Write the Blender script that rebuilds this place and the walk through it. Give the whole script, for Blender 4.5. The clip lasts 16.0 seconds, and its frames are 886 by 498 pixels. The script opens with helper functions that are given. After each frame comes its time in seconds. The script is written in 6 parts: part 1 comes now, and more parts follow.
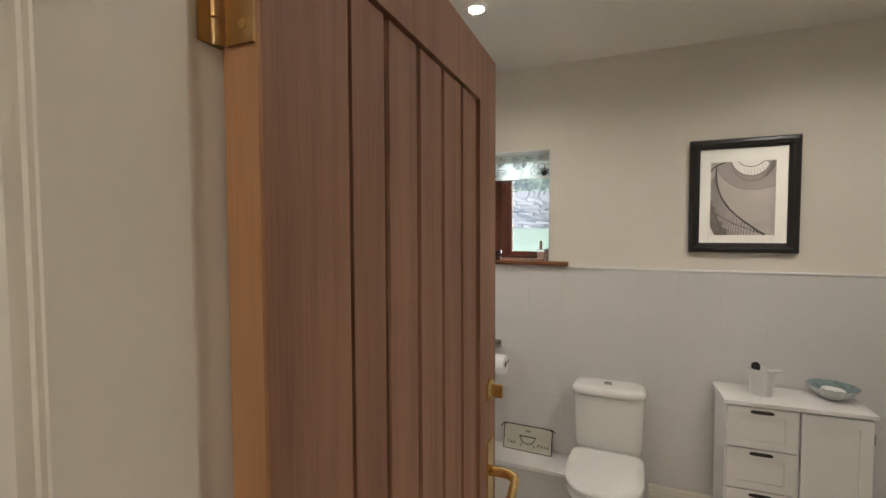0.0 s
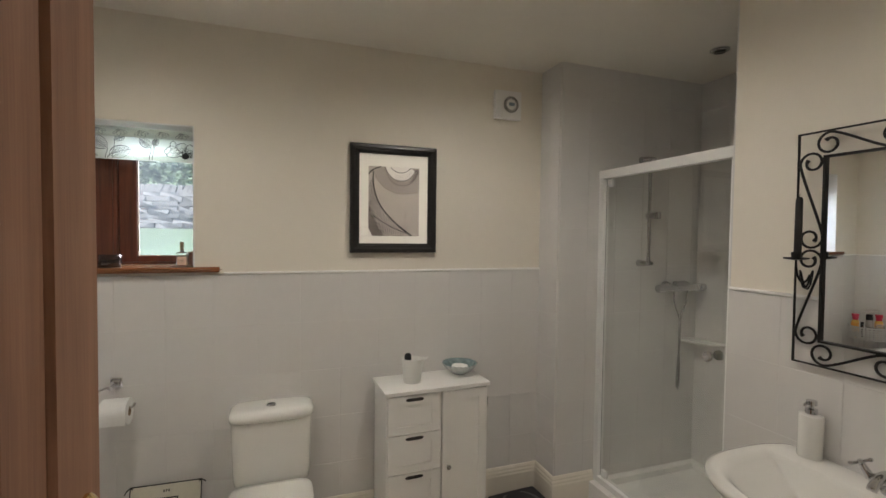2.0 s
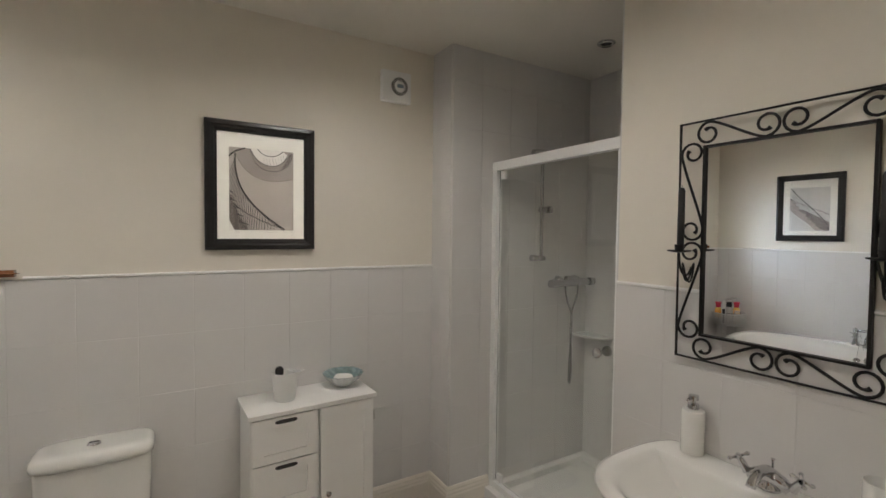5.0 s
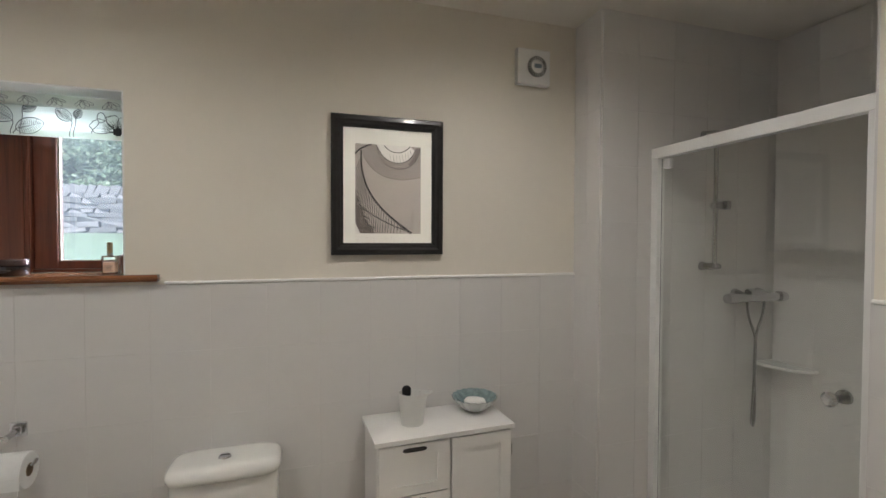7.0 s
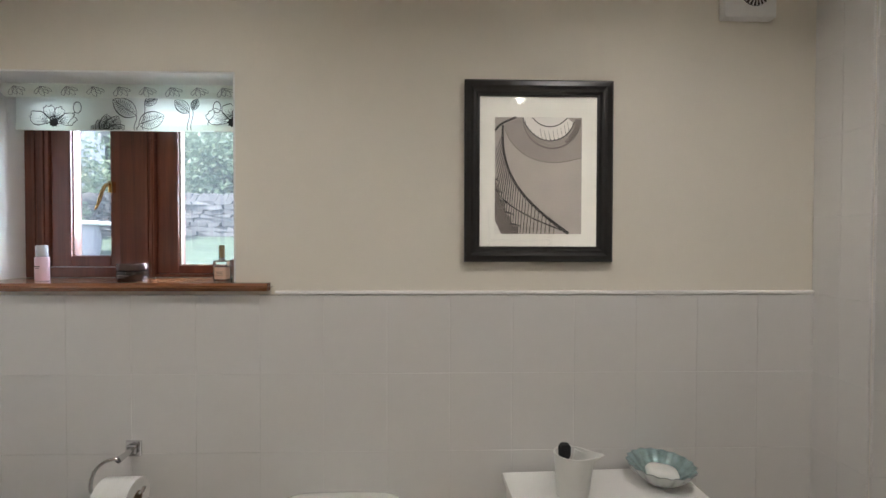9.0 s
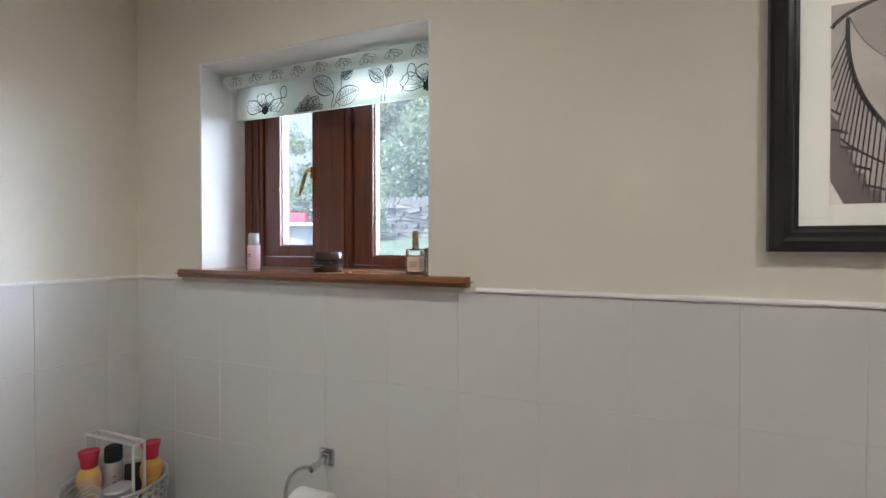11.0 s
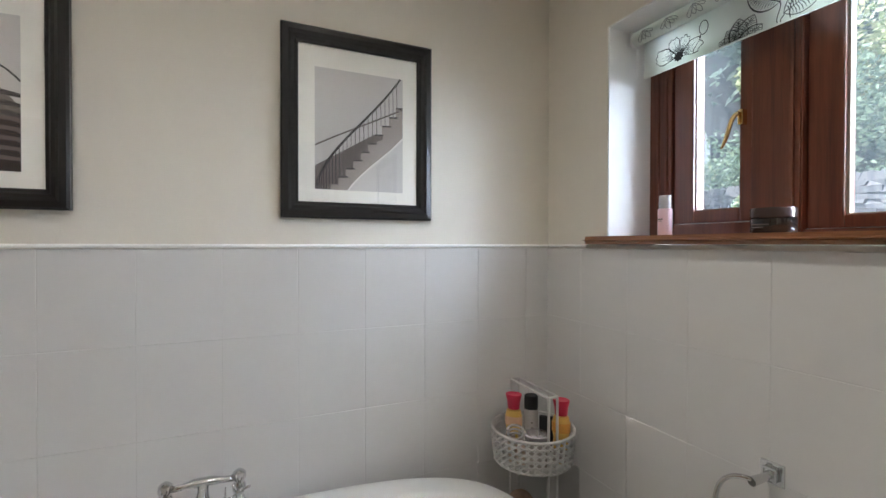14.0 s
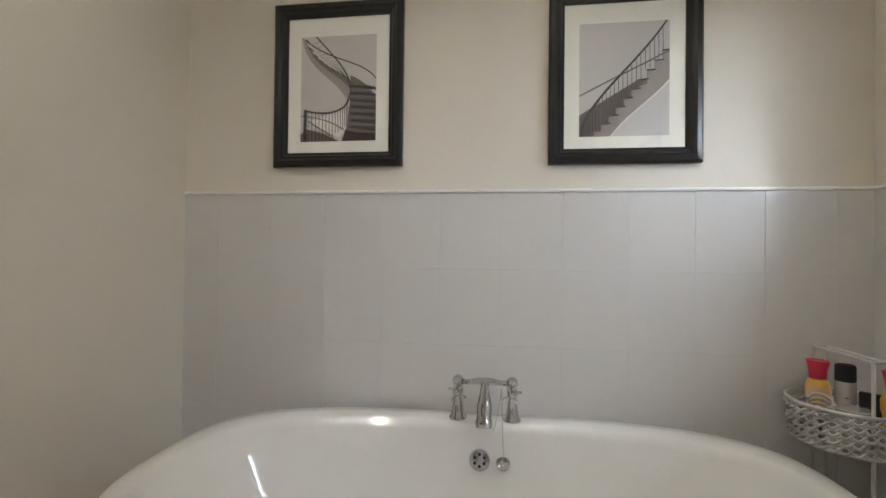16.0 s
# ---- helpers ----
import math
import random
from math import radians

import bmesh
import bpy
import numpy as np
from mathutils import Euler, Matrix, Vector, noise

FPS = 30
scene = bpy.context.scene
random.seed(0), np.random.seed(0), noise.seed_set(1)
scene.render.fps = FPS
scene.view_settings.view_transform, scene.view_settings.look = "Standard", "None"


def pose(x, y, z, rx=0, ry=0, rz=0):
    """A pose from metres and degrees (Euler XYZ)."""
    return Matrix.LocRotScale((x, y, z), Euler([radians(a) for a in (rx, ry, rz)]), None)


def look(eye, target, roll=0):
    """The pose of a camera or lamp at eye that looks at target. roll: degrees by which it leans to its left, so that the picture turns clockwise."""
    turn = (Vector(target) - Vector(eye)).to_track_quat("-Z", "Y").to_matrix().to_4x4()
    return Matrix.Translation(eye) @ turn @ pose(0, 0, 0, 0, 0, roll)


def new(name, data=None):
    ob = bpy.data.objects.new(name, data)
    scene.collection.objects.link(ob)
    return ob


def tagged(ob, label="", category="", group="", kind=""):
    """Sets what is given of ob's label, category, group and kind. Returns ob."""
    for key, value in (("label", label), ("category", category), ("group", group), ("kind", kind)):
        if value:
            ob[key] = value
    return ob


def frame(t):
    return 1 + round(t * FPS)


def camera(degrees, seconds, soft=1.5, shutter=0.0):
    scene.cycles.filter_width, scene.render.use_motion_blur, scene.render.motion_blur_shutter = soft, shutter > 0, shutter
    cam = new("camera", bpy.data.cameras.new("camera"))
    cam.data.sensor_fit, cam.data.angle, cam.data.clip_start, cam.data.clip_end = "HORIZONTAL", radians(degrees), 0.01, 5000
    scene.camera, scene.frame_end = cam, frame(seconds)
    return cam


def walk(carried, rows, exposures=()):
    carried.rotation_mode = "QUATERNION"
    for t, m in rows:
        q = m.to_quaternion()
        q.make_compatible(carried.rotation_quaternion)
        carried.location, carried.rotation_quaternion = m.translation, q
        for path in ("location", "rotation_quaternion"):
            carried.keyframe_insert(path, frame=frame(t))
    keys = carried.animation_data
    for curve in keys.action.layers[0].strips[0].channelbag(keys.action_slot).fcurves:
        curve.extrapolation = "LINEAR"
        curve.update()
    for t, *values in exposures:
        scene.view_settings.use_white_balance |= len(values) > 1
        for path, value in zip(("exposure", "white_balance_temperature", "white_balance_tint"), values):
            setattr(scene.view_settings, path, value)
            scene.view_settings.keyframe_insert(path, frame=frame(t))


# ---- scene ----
cam = camera(89.3, 16.0)
PATH = [
    (0, (1.587, 0.313, 1.589), (0.791, 2.146, 1.503), -0.2),
    (0.5, (1.546, 0.37, 1.585), (1.063, 2.31, 1.506), 0.0),
    (1, (1.556, 0.488, 1.581), (1.463, 2.484, 1.496), 0.2),
    (1.5, (1.536, 0.57, 1.575), (1.854, 2.543, 1.499), 0.5),
    (2, (1.515, 0.615, 1.57), (2.177, 2.501, 1.504), 0.7),
    (2.5, (1.527, 0.638, 1.585), (2.438, 2.417, 1.513), 0.7),
    (3, (1.541, 0.652, 1.574), (2.685, 2.291, 1.515), 1.0),
    (3.2, (1.541, 0.658, 1.571), (2.763, 2.241, 1.514), 0.9),
    (5.3, (1.764, 0.799, 1.55), (2.701, 2.564, 1.481), 0.6),
    (5.5, (1.789, 0.809, 1.548), (2.654, 2.611, 1.482), 0.6),
    (6, (1.782, 0.867, 1.551), (2.53, 2.721, 1.478), 0.6),
    (6.5, (1.762, 0.965, 1.567), (2.405, 2.857, 1.495), 0.5),
    (7, (1.722, 1.115, 1.535), (2.317, 3.022, 1.490), 0.2),
    (7.5, (1.756, 1.222, 1.514), (2.221, 3.168, 1.488), 0.0),
    (8, (1.753, 1.322, 1.522), (2.084, 3.294, 1.488), 0.1),
    (10.3, (1.631, 1.857, 1.534), (1.18, 3.805, 1.512), -0.0),
    (10.5, (1.611, 1.886, 1.528), (1.063, 3.81, 1.508), 0.0),
    (11, (1.566, 1.94, 1.483), (0.826, 3.798, 1.46), -0.0),
    (11.5, (1.527, 1.999, 1.437), (0.577, 3.759, 1.415), -0.1),
    (12, (1.477, 2.019, 1.422), (0.267, 3.611, 1.401), -0.0),
    (12.5, (1.451, 1.98, 1.431), (0.049, 3.406, 1.41), 0.0),
    (13, (1.42, 1.954, 1.434), (-0.143, 3.201, 1.411), 0.1),
    (13.5, (1.39, 1.958, 1.413), (-0.323, 2.99, 1.397), 0.1),
    (14, (1.382, 1.943, 1.376), (-0.442, 2.763, 1.354), 0.1),
    (14.5, (1.431, 1.91, 1.334), (-0.488, 2.473, 1.322), 0.2),
    (15, (1.495, 1.927, 1.291), (-0.486, 2.2, 1.275), 0.5),
    (15.5, (1.488, 1.911, 1.229), (-0.512, 1.935, 1.232), 0.4),
    (16, (1.489, 1.902, 1.161), (-0.494, 1.64, 1.182), 0.6),
]
walk(cam, [(t, look(eye, target, roll)) for t, eye, target, roll in PATH],
     [(0, 2.00, 6700, 12), (1, 1.92, 6700, 11), (3, 1.85, 6700, 12), (5.5, 1.88, 6400, 12), (8, 1.90, 6350, 12), (10.5, 1.90, 6250, 12), (12.5, 1.92, 5950, 11), (14, 1.88, 6250, 11), (15, 1.84, 6450, 10), (16, 1.82, 6600, 11)])

# ---- light ----
world = bpy.data.worlds.new("sky")
scene.world = world
world.use_nodes = True
_wn = world.node_tree
_sky = _wn.nodes.new("ShaderNodeTexSky")
_sky.sky_type, _sky.sun_disc = "NISHITA", False
_sky.sun_elevation, _sky.sun_rotation = radians(48), radians(200)
_wn.links.new(_sky.outputs[0], _wn.nodes["Background"].inputs[0])
_wn.nodes["Background"].inputs[1].default_value = 0.15
sun = new("sun", bpy.data.lights.new("sun", "SUN"))
sun.data.energy, sun.data.angle, sun.data.color = 5.0, radians(0.5), (1.0, 0.94, 0.85)
sun.matrix_world = look((-2, -6, 9), (0, 0, 0))
sky_lamp = new("window_sky_light", bpy.data.lights.new("window_sky_light", "AREA"))
sky_lamp.data.shape, sky_lamp.data.size, sky_lamp.data.size_y = "RECTANGLE", 3.4, 4.0
sky_lamp.data.energy, sky_lamp.data.color = 325.0, (0.74, 0.85, 1.0)
sky_lamp.matrix_world = look((2.8, 4.65, 3.3), (0.3, 3.0, 1.6))
LAMP_W = 3.9
scene.view_settings.exposure = 2.1
# hall lamps are out of view, added to light the door lining
UNSEEN_HALL_LAMPS = ((1.5, -0.25, 0.8), (1.9, -0.9, 0.8))
LAMPS = ((0.937, 2.18, 1.0), (2.36, 2.18, 1.2), (0.937, 1.25, 0.38), (2.36, 1.25, 0.5))

# ---- materials ----


def mat(name, color, rough=0.5, metal=0.0, vary=0.06, scale=6.0, bump=0.0, bscale=120.0, coat=0.0, object_vary=0.0, spec=0.5, stretch=(1, 1, 1)):
    m = bpy.data.materials.new(name)
    m.use_nodes = True
    nt = m.node_tree
    b = nt.nodes["Principled BSDF"]
    b.inputs["Roughness"].default_value, b.inputs["Metallic"].default_value = rough, metal
    b.inputs["Coat Weight"].default_value, b.inputs["Specular IOR Level"].default_value = coat, spec
    b.inputs["Coat Roughness"].default_value = 0.04
    tc = nt.nodes.new("ShaderNodeTexCoord")
    mp = nt.nodes.new("ShaderNodeMapping")
    mp.inputs["Scale"].default_value = stretch
    nt.links.new(tc.outputs["Object"], mp.inputs[0])
    n1 = nt.nodes.new("ShaderNodeTexNoise")
    n1.inputs["Scale"].default_value, n1.inputs["Detail"].default_value = scale, 6
    nt.links.new(mp.outputs[0], n1.inputs["Vector"])
    n2 = nt.nodes.new("ShaderNodeTexNoise")
    n2.inputs["Scale"].default_value = scale * 9
    nt.links.new(mp.outputs[0], n2.inputs["Vector"])
    add = nt.nodes.new("ShaderNodeMath")
    add.operation = "MULTIPLY_ADD"
    nt.links.new(n2.outputs[0], add.inputs[0])
    add.inputs[1].default_value = 0.4
    nt.links.new(n1.outputs[0], add.inputs[2])
    last = add
    if object_vary:
        oi = nt.nodes.new("ShaderNodeObjectInfo")
        mo = nt.nodes.new("ShaderNodeMath")
        mo.operation = "MULTIPLY_ADD"
        nt.links.new(oi.outputs["Random"], mo.inputs[0])
        mo.inputs[1].default_value = object_vary
        nt.links.new(add.outputs[0], mo.inputs[2])
        last = mo
    ramp = nt.nodes.new("ShaderNodeMapRange")
    nt.links.new(last.outputs[0], ramp.inputs[0])
    ramp.inputs[1].default_value, ramp.inputs[2].default_value = 0.35, 1.05 + object_vary
    ramp.inputs[3].default_value, ramp.inputs[4].default_value = 1 - vary, 1 + vary
    mul = nt.nodes.new("ShaderNodeVectorMath")
    mul.operation = "SCALE"
    mul.inputs[0].default_value = color
    nt.links.new(ramp.outputs[0], mul.inputs["Scale"])
    nt.links.new(mul.outputs[0], b.inputs["Base Color"])
    rr = nt.nodes.new("ShaderNodeMapRange")
    nt.links.new(n2.outputs[0], rr.inputs[0])
    rr.inputs[3].default_value, rr.inputs[4].default_value = max(0.0, rough * 0.85), min(1.0, rough * 1.15)
    nt.links.new(rr.outputs[0], b.inputs["Roughness"])
    if bump:
        n3 = nt.nodes.new("ShaderNodeTexNoise")
        n3.inputs["Scale"].default_value, n3.inputs["Detail"].default_value = bscale, 4
        nt.links.new(mp.outputs[0], n3.inputs["Vector"])
        bp = nt.nodes.new("ShaderNodeBump")
        bp.inputs["Strength"].default_value, bp.inputs["Distance"].default_value = bump, 0.002
        nt.links.new(n3.outputs[0], bp.inputs["Height"])
        nt.links.new(bp.outputs[0], b.inputs["Normal"])
    return m


def wood_mat(name, dark, light, rough, grain=(30, 30, 1.2), coat=0.1):
    m = bpy.data.materials.new(name)
    m.use_nodes = True
    nt = m.node_tree
    b = nt.nodes["Principled BSDF"]
    b.inputs["Roughness"].default_value, b.inputs["Coat Weight"].default_value = rough, coat
    tc = nt.nodes.new("ShaderNodeTexCoord")
    mp = nt.nodes.new("ShaderNodeMapping")
    mp.inputs["Scale"].default_value = grain
    nt.links.new(tc.outputs["Object"], mp.inputs[0])
    n1 = nt.nodes.new("ShaderNodeTexNoise")
    n1.inputs["Scale"].default_value, n1.inputs["Detail"].default_value, n1.inputs["Distortion"].default_value = 1.0, 8, 0.6
    nt.links.new(mp.outputs[0], n1.inputs["Vector"])
    n2 = nt.nodes.new("ShaderNodeTexNoise")
    n2.inputs["Scale"].default_value, n2.inputs["Detail"].default_value = 9.0, 4
    nt.links.new(mp.outputs[0], n2.inputs["Vector"])
    mx = nt.nodes.new("ShaderNodeMath")
    mx.operation = "MULTIPLY_ADD"
    nt.links.new(n2.outputs[0], mx.inputs[0])
    mx.inputs[1].default_value = 0.45
    nt.links.new(n1.outputs[0], mx.inputs[2])
    cr = nt.nodes.new("ShaderNodeValToRGB")
    cr.color_ramp.elements[0].position, cr.color_ramp.elements[1].position = 0.5, 0.92
    cr.color_ramp.elements[0].color, cr.color_ramp.elements[1].color = (*dark, 1), (*light, 1)
    nt.links.new(mx.outputs[0], cr.inputs[0])
    nt.links.new(cr.outputs[0], b.inputs["Base Color"])
    bp = nt.nodes.new("ShaderNodeBump")
    bp.inputs["Strength"].default_value, bp.inputs["Distance"].default_value = 0.25, 0.001
    nt.links.new(mx.outputs[0], bp.inputs["Height"])
    nt.links.new(bp.outputs[0], b.inputs["Normal"])
    return m


def glass_mat(name, tint=(1, 1, 1), rough=0.0, ior=1.45):
    m = bpy.data.materials.new(name)
    m.use_nodes = True
    b = m.node_tree.nodes["Principled BSDF"]
    b.inputs["Base Color"].default_value = (*tint, 1)
    b.inputs["Transmission Weight"].default_value, b.inputs["Roughness"].default_value, b.inputs["IOR"].default_value = 1.0, rough, ior
    return m


def with_translucency(m, share, color):
    """Lets a share of the light from behind glow through: woven cloth, or haze put into a window pane."""
    nt = m.node_tree
    tr, mx = nt.nodes.new("ShaderNodeBsdfTranslucent"), nt.nodes.new("ShaderNodeMixShader")
    tr.inputs[0].default_value, mx.inputs[0].default_value = (*color, 1), share
    nt.links.new(nt.nodes["Principled BSDF"].outputs[0], mx.inputs[1])
    nt.links.new(tr.outputs[0], mx.inputs[2])
    nt.links.new(mx.outputs[0], nt.nodes["Material Output"].inputs[0])
    return m


def glow_mat(name, color, strength):
    m = bpy.data.materials.new(name)
    m.use_nodes = True
    b = m.node_tree.nodes["Principled BSDF"]
    b.inputs["Emission Color"].default_value, b.inputs["Emission Strength"].default_value = (*color, 1), strength
    return m


M_PAINT = mat("cream_wall_paint", (0.78, 0.735, 0.645), 0.75, vary=0.03, scale=2.0, bump=0.12, bscale=180)
M_CEIL = mat("white_ceiling_paint", (0.80, 0.77, 0.70), 0.8, vary=0.03, scale=2.0, bump=0.1, bscale=150)
M_REVEAL = mat("white_reveal_paint", (0.82, 0.82, 0.80), 0.6, vary=0.03, bump=0.1)
M_TILE = mat("white_glazed_tile", (0.715, 0.70, 0.68), 0.14, vary=0.025, scale=3.0, bump=0.05, bscale=14, object_vary=0.1)
M_GROUT = mat("tile_grout", (0.73, 0.72, 0.70), 0.5, vary=0.08, scale=20, bump=0.2, bscale=300)
M_TRIM = mat("ivory_gloss_paint", (0.80, 0.75, 0.66), 0.3, vary=0.03, coat=0.2)
M_FLOOR = mat("beige_floor_tile", (0.58, 0.52, 0.44), 0.35, vary=0.12, scale=5, bump=0.05)
M_CERAMIC = mat("white_vitreous_china", (0.82, 0.81, 0.77), 0.08, vary=0.015, coat=0.3)
M_ACRYLIC = mat("white_bath_acrylic", (0.84, 0.83, 0.80), 0.03, vary=0.015, coat=0.3)
M_LACQ = mat("white_lacquered_board", (0.87, 0.86, 0.83), 0.35, vary=0.02, scale=8)
M_CHROME = mat("polished_chrome", (0.62, 0.62, 0.63), 0.07, 1.0, vary=0.02)
M_BRASS = mat("polished_brass", (0.80, 0.58, 0.26), 0.18, 1.0, vary=0.06)
M_HINGE = mat("antique_brass", (0.55, 0.36, 0.16), 0.3, 1.0, vary=0.15, scale=40)
M_BLACKWOOD = mat("black_stained_wood", (0.012, 0.011, 0.011), 0.32, vary=0.2, scale=20, coat=0.15)
M_IRON = mat("black_wrought_iron", (0.012, 0.011, 0.010), 0.5, 0.3, vary=0.2, scale=60, bump=0.2)
M_MOUNT = mat("ivory_mount_card", (0.78, 0.76, 0.69), 0.8, vary=0.02, bump=0.05)
M_OAK = wood_mat("oak_veneer", (0.245, 0.118, 0.070), (0.385, 0.200, 0.122), 0.55, coat=0.0)
M_OAK_EDGE = wood_mat("oak_lipping", (0.36, 0.17, 0.075), (0.48, 0.25, 0.12), 0.5, coat=0.0)
M_MAHOG = wood_mat("mahogany_stain", (0.065, 0.017, 0.009), (0.16, 0.045, 0.022), 0.28, coat=0.4)
M_SILL = wood_mat("varnished_sill_wood", (0.16, 0.055, 0.02), (0.32, 0.13, 0.055), 0.25, grain=(1.2, 30, 30), coat=0.5)
M_GLASS = glass_mat("picture_glass", (1, 1, 1))
# the small translucent share puts haze over the garden view into the panes
M_WINGLASS = with_translucency(glass_mat("hazed_window_glass", (1, 1, 1)), 0.025, (0.9, 0.95, 1.0))
M_SHGLASS = glass_mat("shower_glass", (0.86, 0.87, 0.84), ior=1.52)
M_MIRROR = mat("mirror_silver", (0.92, 0.93, 0.92), 0.01, 1.0, vary=0.0)
M_WHITEMETAL = mat("white_powder_coat", (0.82, 0.82, 0.80), 0.3, vary=0.02)
M_FABRIC = mat("white_blind_cloth", (0.80, 0.82, 0.78), 0.85, vary=0.05, scale=60, bump=0.3, bscale=500)
with_translucency(M_FABRIC, 0.7, (0.92, 0.95, 0.90))
M_INK = mat("black_print", (0.015, 0.015, 0.016), 0.8, vary=0.3, scale=40)
M_GLOW = glow_mat("lamp_glow", (1.0, 0.95, 0.86), 55.0)
M_DARK = mat("dark_recess", (0.03, 0.027, 0.025), 0.6)

# ---- mesh helpers ----


def part(name, bm, material, parent=None, label="", smooth=False, bevel=0.0, m=None):
    if bevel:
        bmesh.ops.bevel(bm, geom=[e for e in bm.edges if len(e.link_faces) == 2 and e.calc_face_angle(0) > 0.5], offset=bevel, segments=2, affect="EDGES", profile=0.7)
    me = bpy.data.meshes.new(name)
    bmesh.ops.recalc_face_normals(bm, faces=bm.faces)
    bm.to_mesh(me)
    bm.free()
    if smooth:
        for p in me.polygons:
            p.use_smooth = True
    if smooth == "auto":
        me.set_sharp_from_angle(angle=radians(40))
    me.materials.append(material)
    ob = new(name, me)
    if parent:
        ob.parent = parent
    if m:
        ob.matrix_basis = m
    if label:
        ob["label"] = label
    return ob


def thing(name, loc, label, category, group="", rz=0.0, kind=""):
    ob = new(name)
    ob.matrix_basis = pose(*loc, 0, 0, rz)
    ob.empty_display_size = 0.1
    return tagged(ob, label, category, group, kind)


def boxes(*bs):
    bm = bmesh.new()
    for x0, x1, y0, y1, z0, z1 in bs:
        bmesh.ops.create_cube(bm, size=1, matrix=Matrix.Translation(((x0 + x1) / 2, (y0 + y1) / 2, (z0 + z1) / 2)) @ Matrix.Diagonal((x1 - x0, y1 - y0, z1 - z0, 1)))
    return bm


def cyl(r, h, r2=None, seg=32, m=Matrix()):
    bm = bmesh.new()
    bmesh.ops.create_cone(bm, cap_ends=True, segments=seg, radius1=r, radius2=r if r2 is None else r2, depth=h, matrix=m @ Matrix.Translation((0, 0, h / 2)))
    return bm


def lathe(profile, seg=40, squash=1.0, m=Matrix()):
    """A solid of revolution about z from (radius, height) pairs."""
    bm = bmesh.new()
    rings = []
    for r, z in profile:
        if r < 1e-5:
            rings.append([bm.verts.new(m @ Vector((0, 0, z)))])
        else:
            rings.append([bm.verts.new(m @ Vector((r * math.cos(a), r * squash * math.sin(a), z))) for a in (2 * math.pi * k / seg for k in range(seg))])
    for a, b in zip(rings, rings[1:]):
        for k in range(seg):
            q = [a[k % len(a)], a[(k + 1) % len(a)], b[(k + 1) % len(b)], b[k % len(b)]]
            q = list(dict.fromkeys(q))
            if len(q) > 2:
                bm.faces.new(q)
    return bm


def tube(points, r, seg=8, closed=False, bm=None):
    """A round bar along points."""
    bm = bm or bmesh.new()
    pts = [Vector(p) for p in points]
    n = len(pts)
    rings, up = [], Vector((0.13, 0.21, 0.97))
    for i, p in enumerate(pts):
        d = (pts[(i + 1) % n] - pts[i - 1]) if closed else pts[min(i + 1, n - 1)] - pts[max(i - 1, 0)]
        d.normalize()
        a = d.cross(up)
        if a.length < 0.05:
            a = d.cross(Vector((1, 0, 0)))
        a.normalize()
        b = d.cross(a)
        up = b if not closed else up
        rad = r[i] if isinstance(r, (list, tuple)) else r
        rings.append([bm.verts.new(p + rad * (math.cos(t) * a + math.sin(t) * b)) for t in (2 * math.pi * k / seg for k in range(seg))])
        up = a.cross(d) if not closed else up
    for i in range(n if closed else n - 1):
        a, b = rings[i], rings[(i + 1) % n]
        for k in range(seg):
            bm.faces.new((a[k], a[(k + 1) % seg], b[(k + 1) % seg], b[k]))
    if not closed:
        bm.faces.new(rings[0])
        bm.faces.new(rings[-1])
    return bm


def bez(p0, p1, p2, p3, n=16):
    out = []
    for k in range(n + 1):
        t = k / n
        out.append(tuple((1 - t) ** 3 * a + 3 * t * (1 - t) ** 2 * b + 3 * t * t * (1 - t) * c + t ** 3 * d for a, b, c, d in zip(p0, p1, p2, p3)))
    return out


def loft(rings, cap=True):
    bm = bmesh.new()
    vs = [[bm.verts.new(p) for p in ring] for ring in rings]
    n = len(vs[0])
    for a, b in zip(vs, vs[1:]):
        for k in range(n):
            bm.faces.new((a[k], a[(k + 1) % n], b[(k + 1) % n], b[k]))
    if cap:
        bm.faces.new(vs[0])
        bm.faces.new(vs[-1])
    return bm


def oval(cx, cy, z, a, b, p=2.4, n=64):
    """A superellipse ring at height z."""
    out = []
    for k in range(n):
        t = 2 * math.pi * k / n
        c, s = math.cos(t), math.sin(t)
        out.append((cx + a * math.copysign(abs(c) ** (2 / p), c), cy + b * math.copysign(abs(s) ** (2 / p), s), z))
    return out


def profile_run(section, path, up=(0, 0, 1)):
    """A moulding of the given (outward, up) section along a polyline of (x, y), mitred; outward is to the path's right."""
    bm = bmesh.new()
    pts = [Vector(p) for p in path]
    rings = []
    for i, p in enumerate(pts):
        d0 = (pts[i] - pts[i - 1]).normalized() if i else (pts[1] - pts[0]).normalized()
        d1 = (pts[i + 1] - pts[i]).normalized() if i + 1 < len(pts) else d0
        n0, n1 = Vector((d0.y, -d0.x)), Vector((d1.y, -d1.x))
        nn = (n0 + n1).normalized()
        k = 1 / max(0.3, nn.dot(n0))
        rings.append([bm.verts.new((p.x + nn.x * k * o, p.y + nn.y * k * o, u)) for o, u in section])
    n = len(section)
    for a, b in zip(rings, rings[1:]):
        for j in range(n):
            bm.faces.new((a[j], a[(j + 1) % n], b[(j + 1) % n], b[j]))
    bm.faces.new(rings[0])
    bm.faces.new(rings[-1])
    return bm


# ---- the room ----
CEIL, DADO = 2.545, 1.375
WIN = (0.297, 1.109, 1.402, 2.063)
PIER_X, PIER_Y = 2.98, 2.806
MIRROR_X, MIRROR_END = 3.203, 1.927
SHOWER_X, SCREEN_X = 4.03, 3.267


def setting(name, bm, material, label, category):
    return tagged(part(name, bm, material), label, category, kind="structure")


